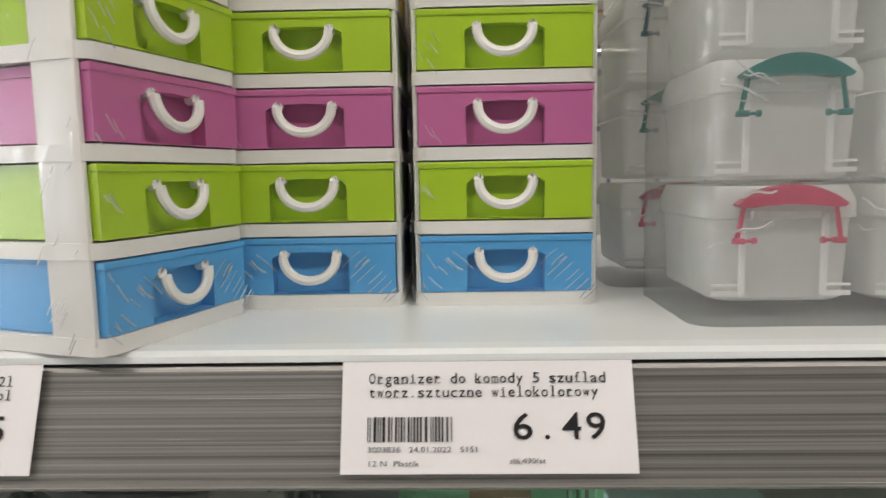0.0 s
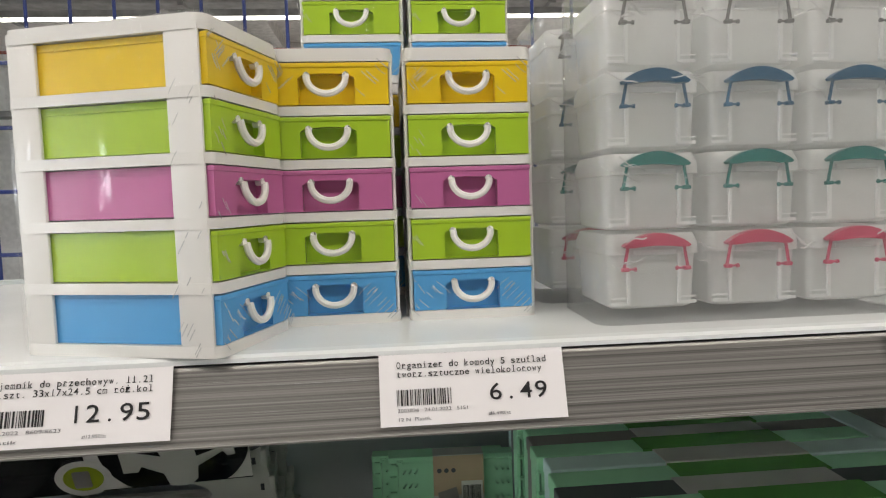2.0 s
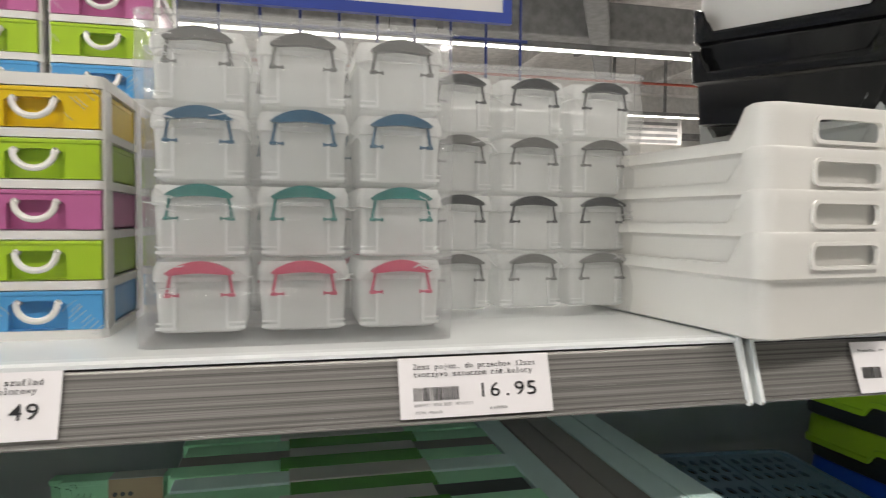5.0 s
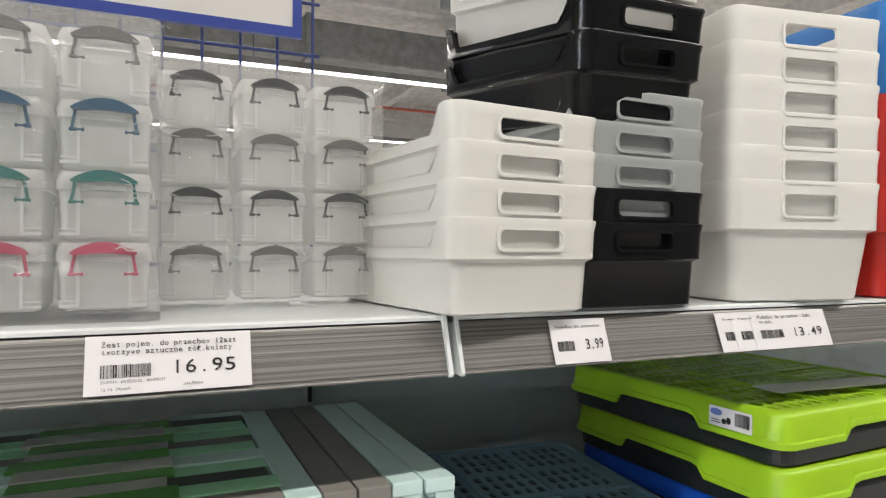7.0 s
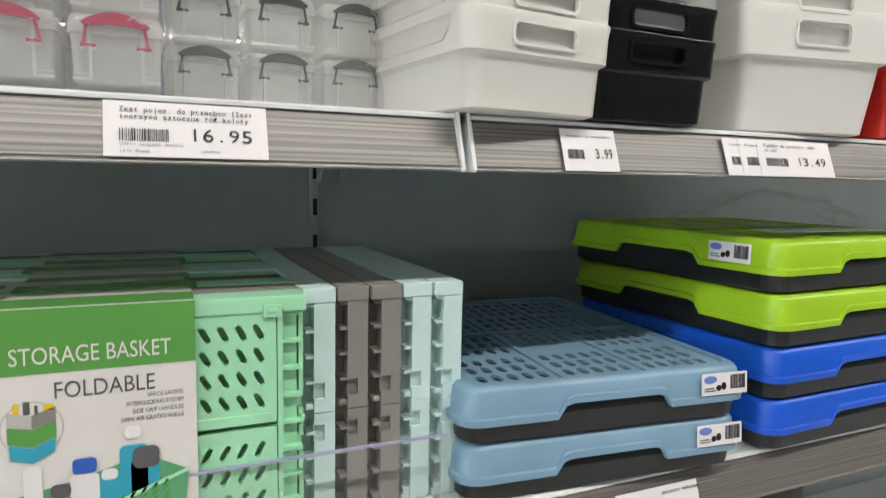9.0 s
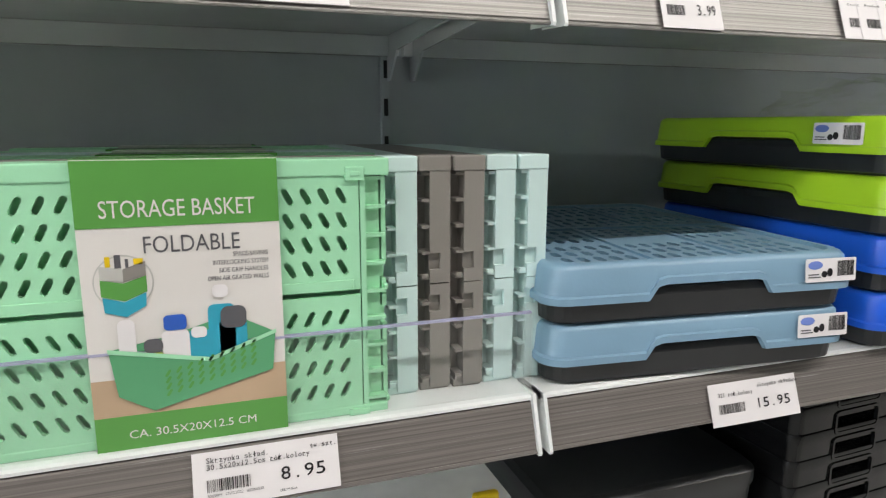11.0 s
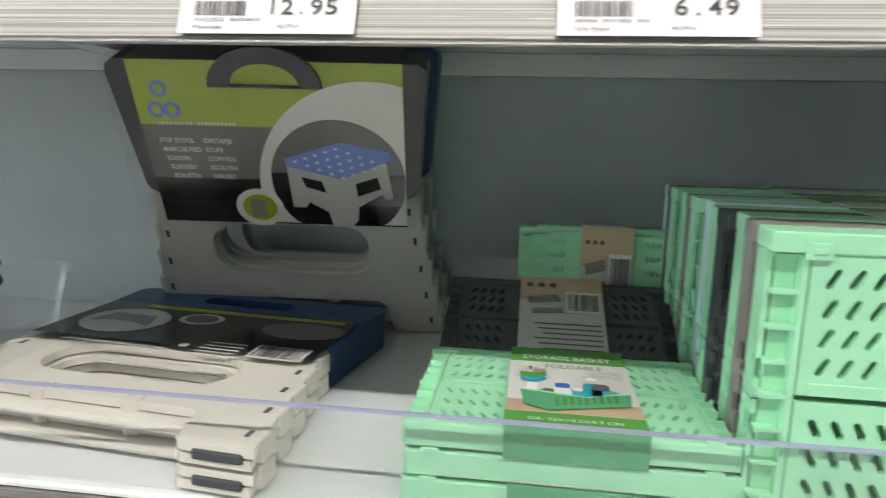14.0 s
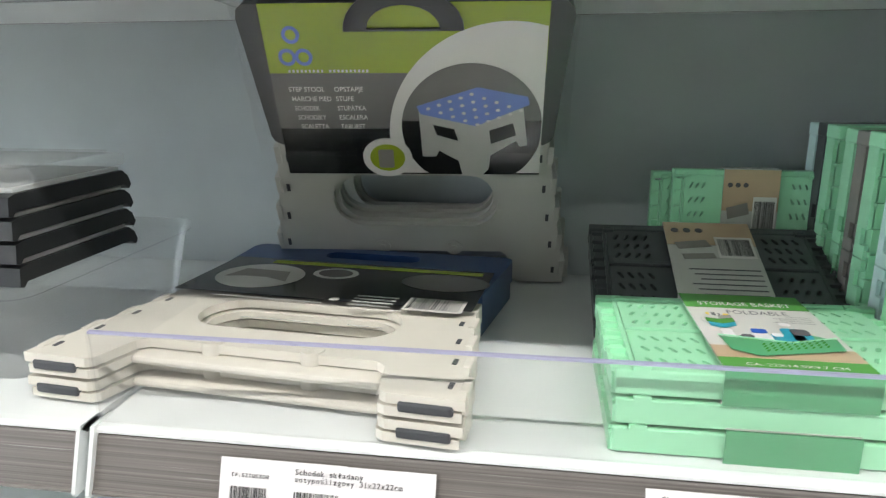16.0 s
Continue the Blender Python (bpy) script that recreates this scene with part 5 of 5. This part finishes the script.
    hole = [(0.034 * math.cos(radians(180 * q / 12)), 0.314 + 0.022 * math.sin(radians(180 * q / 12))) for q in range(13)]
    part("carry_handle", plate(bmesh.new(), dome, [hole], 0.004, Matrix.Translation((0, Y - 0.0045, 0))), SEATK, ob, "dark grey arched carry handle")
    film = bmesh.new()
    ring = rrect(-0.161, 0.161, -0.0115, th + 0.004, 0.008)
    loft(film, [[(x * (1 + 0.012 * noise.noise(Vector((x * 30, z * 40, 2)))), y + 0.0012 * noise.noise(Vector((x * 50, z * 50, 0))), z) for x, y in ring] for z in [0.18 + 0.0155 * q for q in range(11)]], False, True)
    part("shrink_wrap", film, FILM, ob, "clear wrinkled shrink wrap")


def flat_card(ob, th):
    """The black back of the display card, with a round picture and a bar code."""
    Y = -0.0062
    x0, x1, z0, z1 = -0.146, 0.146, 0.150, 0.268
    card = part("display_card", boxes((x0, x1, Y, Y + 0.0006, z0, z1)), CARDK, ob, "black printed card")
    prints("lime_field", [rect(x0 + 0.05, x1 - 0.01, 0.252, 0.262)], CARDL, card, Y - 0.0003)
    prints("white_disc", [disc(-0.085, 0.205, 0.046, 0.040)], PGREY, card, Y - 0.0004)
    prints("print_stool", [[(-0.12, 0.195), (-0.11, 0.225), (-0.06, 0.222), (-0.05, 0.19), (-0.075, 0.2), (-0.1, 0.2)]], TAUPE, card, Y - 0.0007)
    prints("lime_disc", [disc(-0.012, 0.228, 0.024, 0.018)], PGREY, card, Y - 0.0004)
    prints("lime_disc", [disc(-0.012, 0.228, 0.018, 0.013)], CARDGR, card, Y - 0.0007)
    prints("grey_disc", [disc(0.105, 0.222, 0.044, 0.026)], CARDGR, card, Y - 0.0004)
    prints("bar_code_field", [rect(0.085, 0.138, 0.140, 0.172)], CARDW, card, Y - 0.0004)
    prints("barcode", bars(0.088, 0.135, 0.143, 0.170, 8), INK, card, Y - 0.0008)
    prints("small_print", [rect(-0.10, 0.01, 0.139, 0.141)] + [rect(0.035, 0.075, 0.141 + 0.008 * q, 0.144 + 0.008 * q) for q in range(4)], PGREY, card, Y - 0.0005)
    prints("print_mark", [disc(0.018, 0.152, 0.005)], PGREY, card, Y - 0.0005)


step_stool(pose(-0.176, 0.640, ZL + 0.0025, 24, 0, 5), GREYC, SEATK, "folded cream step stool standing upright with a printed display card", front_card)
step_stool(pose(-0.170, 0.674, ZL + 0.0035, 7, 0, 0), GREYC, NAVY, "folded step stool with navy seat standing behind another", None, 1)
tagged(copy_thing(step_stool(pose(-0.2485, 0.279, ZL + 0.0035 + 0.0375, -90, 0, -5.3), CREAM, NAVY, "folded cream step stool with navy seat lying flat in a stack", flat_card, 1), pose(-0.2505, 0.281, ZL + 0.0035 + 0.0170, -90, 0, -5.3)), "folded cream step stool lying flat under another")

# ---- acrylic guard on the lower shelf ----
guard = thing("acrylic_guard", pose(0, 0, ZL), "clear acrylic guard along the front of the shelf", "shelf guard")
part("front_pane", boxes((-0.3455, 0.655, 0.2720, 0.2745, 0.0005, 0.069)), PLEXI, guard, "clear acrylic pane")
part("polished_edge", boxes((-0.3455, 0.655, 0.2715, 0.2750, 0.069, 0.0708)), EDGE, guard, "bright cut edge")
for x in (-0.3475, 0.655):
    part("side_pane", boxes((x, x + 0.0022, 0.275, 0.42, 0.0005, 0.069)), PLEXI, guard)
    part("corner_edge", boxes((x, x + 0.0022, 0.2720, 0.2742, 0.0005, 0.069)), PLEXI, guard)

# ---- neighbouring bay: clear tub with dark-lidded trays ----
tub = thing("storage_tub", pose(-0.433, 0.028, ZL), "large frosted clear storage tub with a raised lid", "storage tub")
bm = bmesh.new()
loft(bm, [[(x, y, z) for x, y in rrect(-0.25 + i, -i, 0.285 + i, 0.55 - i, 0.02)] for i, z in ((0.014, 0.0), (0.012, 0.002), (0.0, 0.074), (-0.004, 0.075), (-0.004, 0.0845))])
part("tub_body", bm, TUBC, tub, "", True)
for j in range(4):
    tr = thing("lidded_tray", pose(-0.430, 0.032, ZL + 0.0875 + 0.0185 * j), "shallow clear tray with a black clip-on lid in a stack", "tray", "lidded trays")
    bm = bmesh.new()
    profile(bm, [(0.290, 0.001), (0.425, 0.001), (0.432, -0.004), (0.436, 0.000), (0.432, 0.009), (0.424, 0.0145), (0.291, 0.0145), (0.284, 0.0125), (0.282, -0.002), (0.286, -0.003)], -0.20, 0.0)
    part("lid", bm, BLACKP, tr, "black lid")
    part("tray_body", boxes((-0.198, -0.003, 0.292, 0.424, 0.0146, 0.0182), r=0.001), FROST, tr, "clear tray")
ltop = thing("tub_lid", pose(-0.430, 0.032, ZL + 0.1625), "clear ribbed plastic lid lying on stacked trays", "lid")
part("lid_plate", boxes((-0.20, 0.002, 0.285, 0.43, 0, 0.012), r=0.004), TUBC, ltop)
part("lid_ribs", boxes(*[(-0.19, -0.004, 0.30 + 0.02 * q, 0.312 + 0.02 * q, 0.0125, 0.016) for q in range(6)], r=0.001), TUBC, ltop)

# ---- bottom shelf: dark stock in the shade ----
for j in range(9):
    storage_bin(pose(1.08, 0.30, 0.6605 + 0.031 * j, 0, 0, 3), LARGE, BINB, "large black storage bin nested in a tall stack")
blk = thing("storage_tub", pose(0.70, 0.31, 0.6605), "black storage tub with a lid in the shade", "storage tub")
bm = bmesh.new()
loft(bm, [[(x, y, z) for x, y in rrect(i, 0.26 - i, i, 0.34 - i, 0.02)] for i, z in ((0.016, 0.0), (0.012, 0.003), (0.002, 0.22), (0.0, 0.225), (0.0, 0.24), (0.006, 0.246))])
part("tub_body", bm, BLACKP, blk, "", True)
part("handle", boxes((0.08, 0.18, -0.006, 0.0, 0.19, 0.205), r=0.002), TAUPE, blk)
clr = thing("storage_tub", pose(0.40, 0.30, 0.6605), "clear storage tub with a yellow tag in the shade", "storage tub")
bm = bmesh.new()
loft(bm, [[(x, y, z) for x, y in rrect(i, 0.26 - i, i, 0.34 - i, 0.02)] for i, z in ((0.016, 0.0), (0.012, 0.003), (0.002, 0.24), (-0.002, 0.245), (-0.002, 0.262))])
part("tub_body", bm, FROST, clr, "", True)
part("clip_handle", boxes((0.215, 0.240, -0.006, 0.002, 0.225, 0.285), r=0.003), YELLOW, clr, "yellow clip tag")
